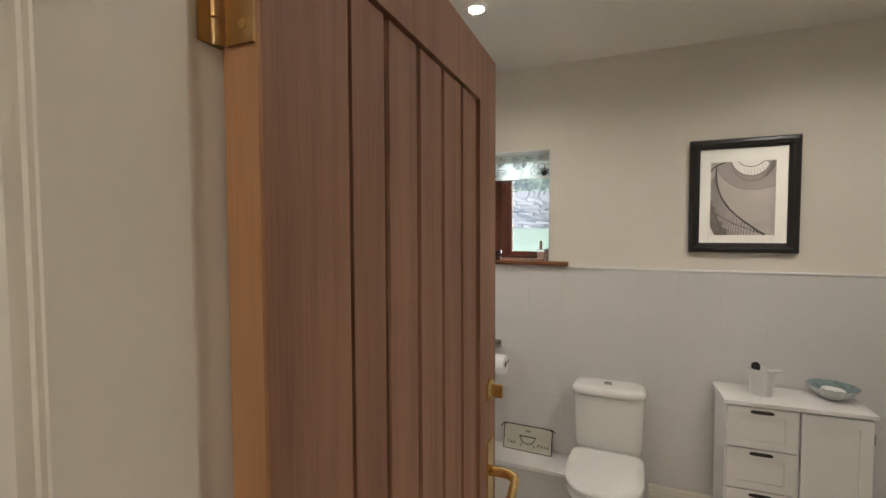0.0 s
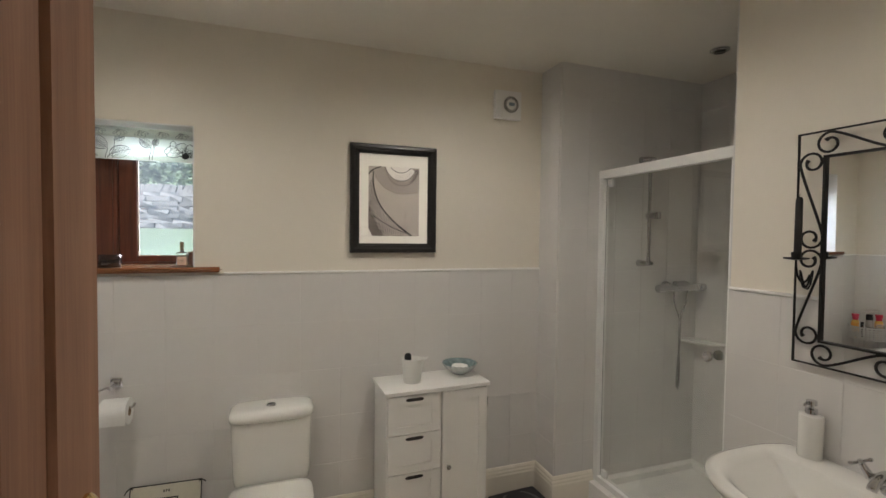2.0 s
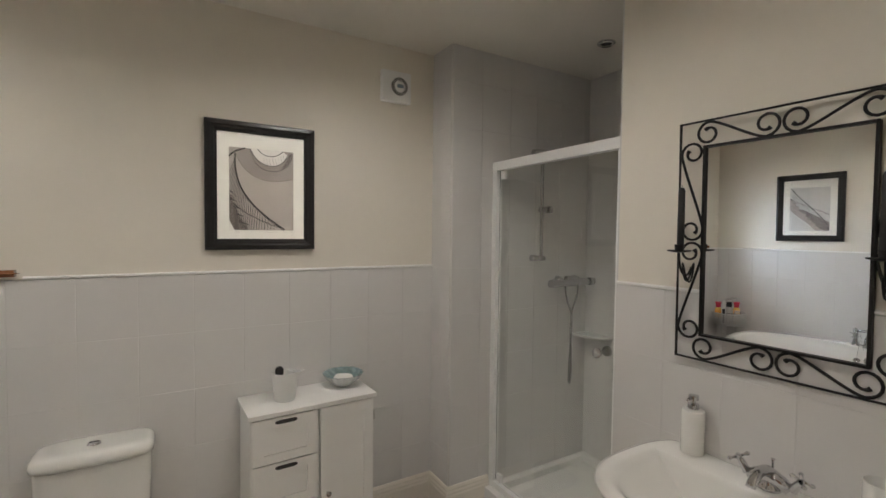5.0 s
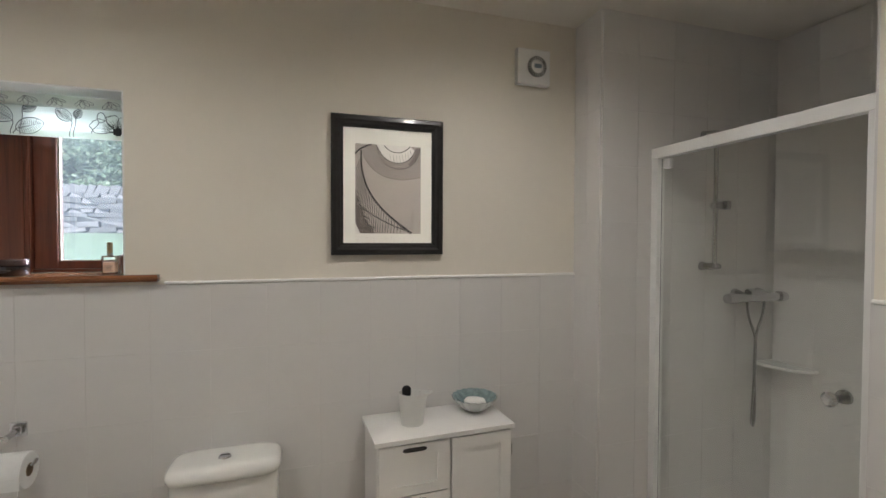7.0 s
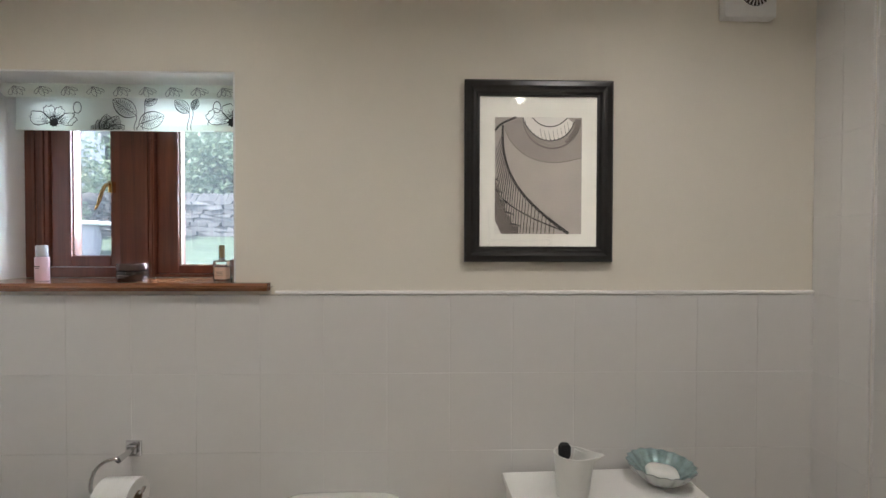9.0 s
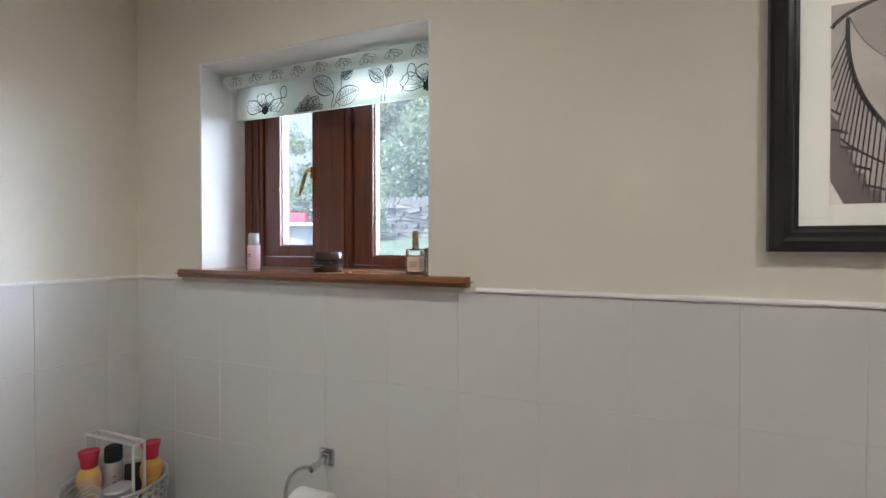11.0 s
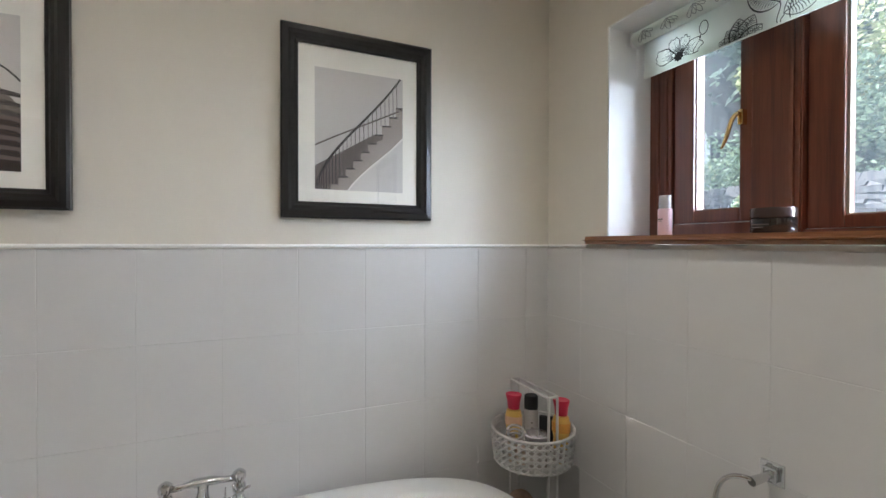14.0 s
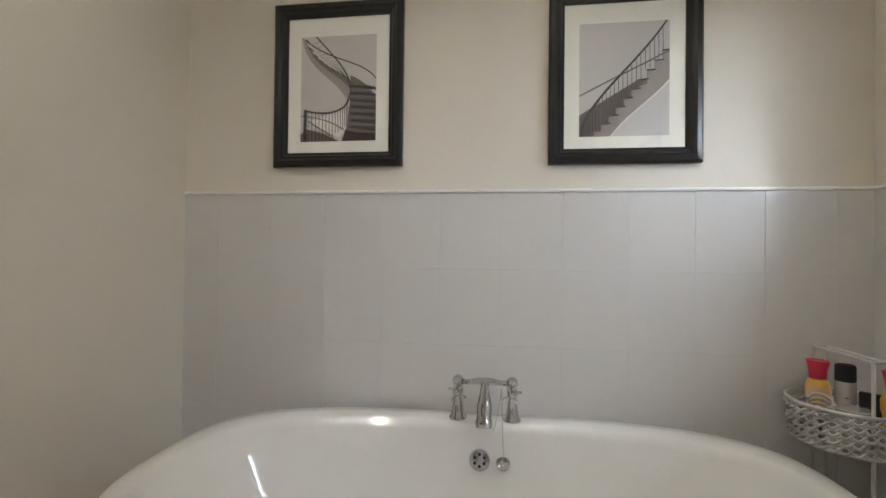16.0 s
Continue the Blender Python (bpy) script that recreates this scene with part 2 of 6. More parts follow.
wall_north = setting("wall_north", boxes((-0.3, WIN[0], 3.0, 3.29, 0, CEIL), (WIN[1], PIER_X, 3.0, 3.29, 0, CEIL), (WIN[0], WIN[1], 3.0, 3.29, 0, 1.3755), (WIN[0], WIN[1], 3.0, 3.29, WIN[3], CEIL)), M_PAINT, "cream painted wall above white wall tiles", "wall")
wall_pier = setting("wall_shower_side", boxes((PIER_X, 4.33, PIER_Y, 3.29, 0, CEIL)), M_PAINT, "projecting wall tiled in white to the ceiling", "wall")
wall_west = setting("wall_west", boxes((-0.3, 0, 0.5, 3.0, 0, CEIL)), M_PAINT, "cream painted wall above white tiles behind the bath", "wall")
wall_south = setting("wall_south", boxes((0, 0.75, 0.455, 0.765, 0, CEIL), (0.75, 1.272, 0.455, 0.57, 0, CEIL), (2.025, 3.203, 0.455, 0.57, 0, CEIL), (1.272, 2.025, 0.455, 0.57, 1.985, CEIL)), M_PAINT, "plain cream painted wall with the doorway", "wall")
wall_mirror = setting("wall_mirror", boxes((MIRROR_X, 4.33, 0.4, MIRROR_END, 0, CEIL)), M_PAINT, "cream painted wall above white tiles behind the basin", "wall")
wall_shower = setting("wall_shower_back", boxes((SHOWER_X, 4.33, MIRROR_END, PIER_Y, 0, CEIL)), M_PAINT, "white tiled back wall of the shower", "wall")
ceiling = setting("ceiling", boxes((-0.3, 4.33, -1.4, 3.29, CEIL, CEIL + 0.25)), M_CEIL, "smooth painted ceiling with recessed lights", "ceiling")
floor = setting("floor", boxes((-0.3, 4.33, -1.4, 3.29, -0.2, 0)), M_FLOOR, "beige tiled bathroom floor", "floor")
hall = setting("wall_hall", boxes((0.1, 0.3, -1.4, 0.455, 0, CEIL), (2.9, 3.1, -1.4, 0.455, 0, CEIL), (0.3, 2.9, -1.4, -1.2, 0, CEIL)), M_PAINT, "plain cream painted hall walls", "wall")

# skirting board in the corner by the shower, and along the tiled walls
SKIRT = ((0, 0.004), (0.020, 0.004), (0.020, 0.132), (0.017, 0.141), (0.017, 0.151), (0.012, 0.161), (0.012, 0.169), (0.006, 0.180), (0, 0.182))
setting("baseboard", profile_run(SKIRT, [(1.66, 2.992), (PIER_X - 0.008, 2.992), (PIER_X - 0.008, PIER_Y - 0.008), (SCREEN_X - 0.03, PIER_Y - 0.008)]), M_TRIM, "ivory moulded skirting board", "baseboard")
setting("baseboard", profile_run(SKIRT, [(3.195, 1.92), (3.195, 0.57), (2.10, 0.57)]), M_TRIM, "ivory moulded skirting board", "baseboard")

# dado trim of glazed quadrant
DSEC = ((0, DADO - 0.010), (0.011, DADO - 0.010), (0.012, DADO - 0.006), (0.010, DADO - 0.002), (0.007, DADO), (0, DADO))
for pth in ([(0.0, 0.765), (0.0, 3.0), (0.215, 3.0)], [(1.235, 3.0), (PIER_X, 3.0)], [(MIRROR_X, MIRROR_END), (MIRROR_X, 0.57)]):
    setting("trim", profile_run(DSEC, pth), M_LACQ, "thin white glazed dado edging", "trim")

# ---- window ----
WX0, WX1, WZ0, WZ1 = WIN
setting("window_reveal", boxes((WX0 + 0.001, WX0 + 0.006, 3.001, 3.2, WZ0, WZ1 - 0.006), (WX1 - 0.006, WX1 - 0.001, 3.001, 3.2, WZ0, WZ1 - 0.006), (WX0 + 0.001, WX1 - 0.001, 3.001, 3.2, WZ1 - 0.006, WZ1 - 0.001)), M_REVEAL, "white plastered window reveal", "window reveal")
window_1 = thing("window_1", (0, 3.18, WZ0), "mahogany-stained wooden window with an opening casement", "window", kind="structure")


def rail_frame(x0, x1, z0, z1, wx, wz, y0, y1):
    return boxes((x0, x0 + wx, y0, y1, z0, z1), (x1 - wx, x1, y0, y1, z0, z1), (x0 + wx, x1 - wx, y0, y1, z0, z0 + wz), (x0 + wx, x1 - wx, y0, y1, z1 - wz, z1))


part("window_frame", boxes((WX0 + 0.006, 0.385, 0, 0.09, 0, 0.65), (0.63, 0.75, -0.004, 0.09, 0, 0.65), (1.098, WX1 - 0.006, 0, 0.09, 0, 0.65), (0.385, 0.63, 0.004, 0.09, 0, 0.036), (0.75, 1.098, 0.004, 0.09, 0, 0.012), (0.385, 0.63, 0.004, 0.09, 0.64, 0.65), (0.75, 1.098, 0.004, 0.09, 0.64, 0.65)), M_MAHOG, window_1, bevel=0.004)
part("moulding", boxes((0.333, 0.341, -0.006, 0.002, 0.0, 0.65), (0.365, 0.372, -0.006, 0.002, 0, 0.65), (0.724, 0.732, -0.010, -0.002, 0, 0.65), (0.741, 0.747, -0.010, -0.002, 0, 0.65)), M_MAHOG, window_1, bevel=0.002)
casement = part("casement", boxes((0.388, 0.455, 0.008, 0.06, 0.038, 0.64), (0.592, 0.627, 0.008, 0.06, 0.038, 0.64), (0.455, 0.592, 0.008, 0.06, 0.038, 0.076), (0.455, 0.592, 0.008, 0.06, 0.612, 0.64)), M_MAHOG, window_1, bevel=0.005)
part("glazing_bead", rail_frame(0.450, 0.597, 0.070, 0.616, 0.008, 0.008, 0.018, 0.029), M_MAHOG, casement)
fixed = part("fixed_light", boxes((0.752, 0.826, 0.012, 0.06, 0.013, 0.64), (1.078, 1.097, 0.012, 0.06, 0.013, 0.64), (0.826, 1.078, 0.012, 0.06, 0.013, 0.043), (0.826, 1.078, 0.012, 0.06, 0.612, 0.64)), M_MAHOG, window_1, bevel=0.005)
part("glazing_bead", rail_frame(0.820, 1.085, 0.038, 0.616, 0.012, 0.008, 0.02, 0.029), mat("pale_glazing_spacer", (0.30, 0.24, 0.18), 0.5), fixed)
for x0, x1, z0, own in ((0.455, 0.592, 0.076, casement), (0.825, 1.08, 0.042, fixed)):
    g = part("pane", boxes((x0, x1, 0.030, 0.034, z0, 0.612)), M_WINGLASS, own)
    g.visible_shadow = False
hb = part("window_handle", boxes((0.598, 0.612, -0.012, 0.008, 0.298, 0.338)), M_BRASS, casement, "polished brass casement fastener", bevel=0.002)
part("lever", tube(bez((0.604, -0.016, 0.328), (0.59, -0.034, 0.322), (0.592, -0.034, 0.27), (0.566, -0.03, 0.238)), [0.006] * 12 + [0.0055, 0.005, 0.0045, 0.004, 0.003]), M_BRASS, casement, "curved brass handle", smooth=True)
setting("window_sill", boxes((WX0 + 0.001, WX1 - 0.001, 2.9985, 3.21, 1.376, WZ0 - 0.001)), M_SILL, "varnished wooden window sill with rounded nose", "window sill")
_nose = boxes((0.222, 1.229, 2.957, 2.9985, 1.3765, WZ0 - 0.0005))
bmesh.ops.bevel(_nose, geom=[e for e in _nose.edges if all(v.co.y < 2.96 for v in e.verts) or all(v.co.x < 0.23 for v in e.verts) or all(v.co.x > 1.22 for v in e.verts)], offset=0.0115, segments=5, affect="EDGES")
setting("window_sill_nose", _nose, M_SILL, "rounded varnished nosing of the window sill", "window sill")

# ---- door ----
door_1 = thing("door_1", (1.328, 0.572, 0.008), "open oak door with vertical grooved panel", "door", rz=2.2, kind="structure")
D_W, D_H, D_T = 0.686, 1.937, 0.035
PANEL0, PANEL1 = 0.115, 0.571
leaf = part("door_leaf", boxes((-D_T, 0, 0, PANEL0, 0, D_H), (-D_T, 0, PANEL1, D_W, 0, D_H), (-D_T, 0, PANEL0, PANEL1, D_H - 0.105, D_H), (-D_T, 0, PANEL0, PANEL1, 0, 0.2), (-D_T + 0.012, -0.017, PANEL0, PANEL1, 0.2, D_H - 0.105)), M_OAK, door_1)
for k in range(5):
    w = (PANEL1 - PANEL0) / 5
    y0 = PANEL0 + k * w
    g0 = 0.0022 if k else 0.012
    bm = bmesh.new()
    sec = ((-0.0171, g0), (-0.0065, g0 + 0.005), (-0.0065, w - 0.0065), (-0.0171, w - 0.002))
    a = [bm.verts.new((x, y0 + y, 0.202)) for x, y in sec]
    b = [bm.verts.new((x, y0 + y, D_H - 0.107)) for x, y in sec]
    for j in range(4):
        bm.faces.new((a[j], a[(j + 1) % 4], b[(j + 1) % 4], b[j]))
    bm.faces.new(a)
    bm.faces.new(b)
    part("panel_board", bm, M_OAK, door_1)
part("lipping", boxes((-D_T + 0.001, -0.001, -0.004, 0, 0, D_H)), M_OAK_EDGE, door_1, "paler oak edge strip")
for z0 in (1.72, 0.25):
    h = part("hinge", boxes((-D_T + 0.006, -0.002, -0.0065, -0.004, z0, z0 + 0.102)), M_HINGE, door_1, "antique brass butt hinge")
    part("hinge_leaf", boxes((-D_T - 0.0030, -D_T - 0.0002, -0.024, -0.004, z0, z0 + 0.102)), M_HINGE, h)
    for k in range(5):
        part("knuckle", cyl(0.0062, 0.0192, seg=16, m=pose(-D_T - 0.002, -0.008, z0 + k * 0.0206)), M_HINGE, h, smooth="auto")
    for k in range(4):
        part("screw", cyl(0.004, 0.001, seg=12, m=pose(-0.012 - 0.014 * (k % 2), -0.0065, z0 + 0.014 + k * 0.025, 90)), M_BRASS, h)
plate = part("back_plate", boxes((0.0, 0.004, 0.616, 0.654, 0.975, 1.135)), M_BRASS, door_1, "polished brass lever handle plate", bevel=0.0015)
part("door_handle", tube(bez((0.004, 0.635, 1.070), (0.055, 0.635, 1.072), (0.062, 0.627, 1.072), (0.062, 0.592, 1.068), 10) + bez((0.062, 0.587, 1.066), (0.062, 0.557, 1.055), (0.064, 0.537, 1.036), (0.060, 0.525, 1.040), 8), [0.011] * 8 + [0.009] * 8 + [0.008, 0.007, 0.0065, 0.005]), M_BRASS, door_1, "curved polished brass lever", smooth=True)
rose = part("thumb_turn_rose", lathe([(0, 0), (0.024, 0), (0.024, 0.004), (0.019, 0.009), (0.010, 0.011), (0, 0.011)], m=pose(0, 0.635, 1.243, 0, 90, 0)), M_BRASS, door_1, "brass bathroom thumb turn", smooth="auto")
part("thumb_turn", boxes((0.011, 0.03, 0.632, 0.638, 1.229, 1.257)), M_BRASS, rose, bevel=0.002)

# door lining and architraves
setting("door_lining", boxes((1.272, 1.290, 0.445, 0.572, 0, 1.985), (2.0, 2.025, 0.445, 0.578, 0, 1.985), (1.290, 2.0, 0.445, 0.578, 1.955, 1.985)), M_TRIM, "ivory painted door lining", "door frame")
setting("door_stop", boxes((1.290, 1.294, 0.448, 0.536, 0, 1.955), (1.996, 2.0, 0.448, 0.536, 0, 1.955)), M_TRIM, "ivory painted door stop", "door frame")
ASEC = ((0, 0), (0.072, 0), (0.072, 0.012), (0.062, 0.019), (0.052, 0.019), (0.047, 0.013), (0.020, 0.011), (0.014, 0.016), (0.006, 0.014), (0, 0.008))


def upright(x, sign, y, out, top):
    """An architrave of moulded section standing beside an opening."""
    bm = bmesh.new()
    a = [bm.verts.new((x + sign * s, y + out * o, 0.0)) for s, o in ASEC]
    b = [bm.verts.new((x + sign * s, y + out * o, top)) for s, o in ASEC]
    n = len(a)
    for j in range(n):
        bm.faces.new((a[j], a[(j + 1) % n], b[(j + 1) % n], b[j]))
    bm.faces.new(a)
    bm.faces.new(b)
    return bm


for x, sgn in ((1.284, -1), (2.008, 1)):
    setting("architrave", upright(x, sgn, 0.445, -1, 2.04), M_TRIM, "ivory moulded architrave", "door frame")
setting("architrave", upright(2.008, 1, 0.57, 1, 2.04), M_TRIM, "ivory moulded architrave", "door frame")
setting("architrave", upright(1.262, -1, 0.57, 1, 2.04), M_TRIM, "ivory moulded architrave", "door frame")

# ---- pictures ----
M_PHOTO = mat("sepia_photo_paper", (0.40, 0.355, 0.315), 0.6, vary=0.25, scale=3.2)
M_PHOTO2 = mat("grey_photo_paper", (0.52, 0.50, 0.47), 0.6, vary=0.1, scale=3.0)
M_PRINTD = mat("dark_sepia_ink", (0.022, 0.018, 0.017), 0.6, vary=0.2, scale=25)
M_PRINTM = mat("mid_sepia_ink", (0.13, 0.105, 0.095), 0.6, vary=0.2, scale=14)
M_PRINTS = mat("soft_sepia_ink", (0.30, 0.262, 0.23), 0.6, vary=0.22, scale=5)
M_PRINTL = mat("light_print_tone", (0.72, 0.69, 0.64), 0.6, vary=0.08, scale=8)
FR = ((0, 0), (0.0, 0.018), (0.006, 0.024), (0.020, 0.026), (0.028, 0.020), (0.036, 0.019), (0.042, 0.012), (0.049, 0.011), (0.049, 0))


def ribbon(bm, pts, w, lift):
    """A flat stroke along (x, z) points, of width w or of widths w, lying lift in front of the paper."""
    pts = [Vector(p) for p in pts]
    prev = None
    for i, p in enumerate(pts):
        d = pts[min(i + 1, len(pts) - 1)] - pts[max(i - 1, 0)]
        if d.length == 0:
            continue
        n = Vector((-d.y, d.x)).normalized() * (w[i] if isinstance(w, (list, tuple)) else w) / 2
        cur = (bm.verts.new((p.x + n.x, -lift, p.y + n.y)), bm.verts.new((p.x - n.x, -lift, p.y - n.y)))
        if prev:
            bm.faces.new((prev[0], prev[1], cur[1], cur[0]))
        prev = cur


def patch(bm, pts, lift):
    bm.faces.new([bm.verts.new((x, -lift, z)) for x, z in pts])


def picture(name, loc, rz, w, h, label, draw, paper):
    """A framed print, its middle bottom at loc, facing local -y."""
    pic = thing(name, loc, label, "picture", "framed staircase photographs", rz)
    bm = bmesh.new()
    cs = [(-w / 2, 0), (w / 2, 0), (w / 2, h), (-w / 2, h)]
    ins = [(1, 1), (-1, 1), (-1, -1), (1, -1)]
    rings = [[bm.verts.new((cx + sx * i, -0.004 - d, cz + sz * i)) for i, d in FR] for (cx, cz), (sx, sz) in zip(cs, ins)]
    n = len(FR)
    for i in range(4):
        a, b = rings[i], rings[(i + 1) % 4]
        for j in range(n):
            bm.faces.new((a[j], a[(j + 1) % n], b[(j + 1) % n], b[j]))
    part("frame", bm, M_BLACKWOOD, pic)
    part("mount", boxes((-w / 2 + 0.045, w / 2 - 0.045, -0.0105, -0.004, 0.045, h - 0.045)), M_MOUNT, pic, "ivory card mount")
    iw, ih = w * 0.588, h * 0.645
    photo = part("print", boxes((-iw / 2, iw / 2, -0.0112, -0.0106, 0, ih)), paper, pic, "staircase photograph", m=pose(0, 0, h * 0.155))
    for nm, m_, lift in (("print_soft_tone", M_PRINTS, 0.0113), ("print_light_tone", M_PRINTL, 0.0114), ("print_mid_tone", M_PRINTM, 0.0116), ("print_dark_tone", M_PRINTD, 0.0118)):
        bm = bmesh.new()
        draw(bm, nm, iw, ih, lift)
        tagged(part(nm, bm, m_, photo), kind="stuff")
    g = part("glazing", boxes((-w / 2 + 0.047, w / 2 - 0.047, -0.0146, -0.0128, 0.047, h - 0.047)), M_GLASS, pic)
    g.visible_shadow = False
    return pic


def curve_pts(P, p0, p1, p2, p3, n=16):
    return [P(*p) for p in bez(p0, p1, p2, p3, n)]


def spiral_view(bm, which, w, h, lift):
    """Looking up a stairwell: an oval of steps above, a rail sweeping down to the lower right."""
    P = lambda u, v: ((min(0.999, max(0.001, u)) - 0.5) * w, (1 - min(0.999, max(0.001, v))) * h)
    soffit = bez((0.10, 0.08), (0.22, 0.36), (0.60, 0.45), (0.999, 0.34), 20)
    saw = bez((0.32, 0.0), (0.42, 0.24), (0.80, 0.27), (0.91, 0.05), 15)
    rail = bez((0.09, 0.07), (0.06, 0.48), (0.28, 0.70), (0.85, 0.995), 60)
    low = bez((0.05, 0.67), (0.20, 0.79), (0.45, 0.88), (0.80, 0.975), 30)
    ell = lambda t, a, c: (0.655 + a * math.cos(t), 0.015 + c * math.sin(t))
    arc = [math.pi * k / 28 for k in range(29)]
    if which == "print_soft_tone":
        patch(bm, [P(0.24, 0.0), P(0.16, 0.03), P(0.10, 0.08)] + [P(*p) for p in soffit] + [P(0.999, 0.0)], lift)
    elif which == "print_light_tone":
        patch(bm, [P(0.0, 0.885), P(0.072, 0.999), P(0.0, 0.999)], lift)
        top = bez((0.43, 0.0), (0.52, 0.10), (0.72, 0.11), (0.83, 0.0), 15)
        for a, c, d, e in zip(saw, saw[1:], top[1:], top):
            patch(bm, [P(*a), P(*c), P(*d), P(*e)], lift + 0.0003)
        patch(bm, [P(*p) for p in top], lift + 0.0003)
    elif which == "print_mid_tone":
        for t0, t1 in zip(arc, arc[1:]):
            patch(bm, [P(*ell(t0, 0.335, 0.255)), P(*ell(t1, 0.335, 0.255)), P(*ell(t1, 0.325, 0.243)), P(*ell(t0, 0.325, 0.243))], lift)
        for k in range(9):
            t0, t1 = arc[k], arc[k + 1]
            patch(bm, [P(*ell(t0, 0.325, 0.243)), P(*ell(t1, 0.325, 0.243)), P(*ell(t1, 0.27, 0.175 + 0.006 * k)), P(*ell(t0, 0.27, 0.175 + 0.006 * k))], lift)
        patch(bm, [P(0.0, 0.54), P(0.05, 0.60), P(0.06, 0.71), P(0.12, 0.75), P(0.13, 0.83), P(0.19, 0.86), P(0.20, 0.93), P(0.27, 0.94), P(0.275, 0.999), P(0.078, 0.999), P(0.0, 0.88)], lift)
        ribbon(bm, [P(*p) for p in soffit], 0.0022, lift)
    else:
        ribbon(bm, [P(*p) for p in rail], [0.0065 + 0.0035 * k / 60 for k in range(61)], lift)
        ribbon(bm, curve_pts(P, (0.0, 0.115), (0.06, 0.05), (0.14, 0.03), (0.24, 0.0), 8), 0.007, lift)
        ribbon(bm, [P(*p) for p in low], 0.0042, lift)
        for k in range(26):
            u0, v0 = rail[2 * k + 4]
            f = k / 25
            du, ln = -0.085 + 0.075 * f, (0.16 + 0.24 * min(1.0, f * 2.2))
            ribbon(bm, [P(u0, v0), P(u0 + du, v0 + ln)], 0.0026, lift)
        for u0, u1, v0 in ((0.0, 0.05, 0.515), (0.0, 0.095, 0.612), (0.05, 0.145, 0.70), (0.12, 0.22, 0.80), (0.18, 0.30, 0.90)):
            patch(bm, [P(u0, v0), P(u1, v0 + 0.03), P(u1, v0 + 0.042), P(u0, v0 + 0.018)], lift + 0.0002)
        for (u0, v0), (u1, v1) in zip(saw, saw[1:]):
            ribbon(bm, [P(u0, v0), P(u1 - 0.012, v1 + 0.004), P(u1 + 0.006, v1 - 0.012)], 0.0032, lift)
        ribbon(bm, curve_pts(P, (0.43, 0.0), (0.52, 0.10), (0.72, 0.11), (0.83, 0.0)), 0.0034, lift)
        for k in range(8):
            u0, v0 = saw[6 + k]
            ribbon(bm, [P(u0, v0), P(u0 - 0.02, v0 - 0.085)], 0.0012, lift)


def rising_view(bm, which, w, h, lift):
    """A flight rising to the right with a curved soffit."""
    P = lambda u, v: ((min(0.999, max(0.001, u)) - 0.5) * w, (1 - min(0.999, max(0.001, v))) * h)
    rail = bez((0.015, 0.98), (0.10, 0.66), (0.62, 0.40), (0.97, 0.0), 48)
    treads = [(0.17 + 0.083 * k, 0.955 - 0.0695 * k - 0.0009 * k * k) for k in range(10)]
    under = bez((0.36, 0.999), (0.55, 0.80), (0.80, 0.70), (0.999, 0.52), 12)
    if which == "print_soft_tone":
        top = []
        for u, v in treads:
            top += [P(u, v), P(u + 0.083, v)]
        patch(bm, top + [P(*p) for p in under[::-1]] + [P(0.17, 0.999)], lift)
    elif which == "print_light_tone":
        ribbon(bm, [P(*p) for p in under], 0.004, lift)
    elif which == "print_mid_tone":
        back = bez((0.0, 0.81), (0.25, 0.68), (0.5, 0.62), (0.76, 0.545), 12)
        saw = []
        for u, v in treads[6::-1]:
            saw += [P(u + 0.083, v), P(u, v)]
        patch(bm, [P(*p) for p in back] + saw + [P(0.17, 0.999), P(0.0, 0.999)], lift)
        ribbon(bm, curve_pts(P, (0.0, 0.64), (0.35, 0.50), (0.65, 0.40), (0.999, 0.265), 12), 0.005, lift)
    else:
        ribbon(bm, [P(*p) for p in rail], [0.0085 - 0.003 * k / 48 for k in range(49)], lift)
        for k in range(2, 48, 2):
            u, v = rail[k]
            foot = min([t[1] for t in treads if t[0] <= u + 0.02] or [0.995])
            ribbon(bm, [P(u, v), P(u + 0.004, max(v + 0.02, foot))], 0.0026 if k < 20 else 0.0019, lift)
        for u, v in treads[1:]:
            patch(bm, [P(u, v), P(u + 0.105, v - 0.006), P(u + 0.105, v + 0.008), P(u, v + 0.012)], lift)


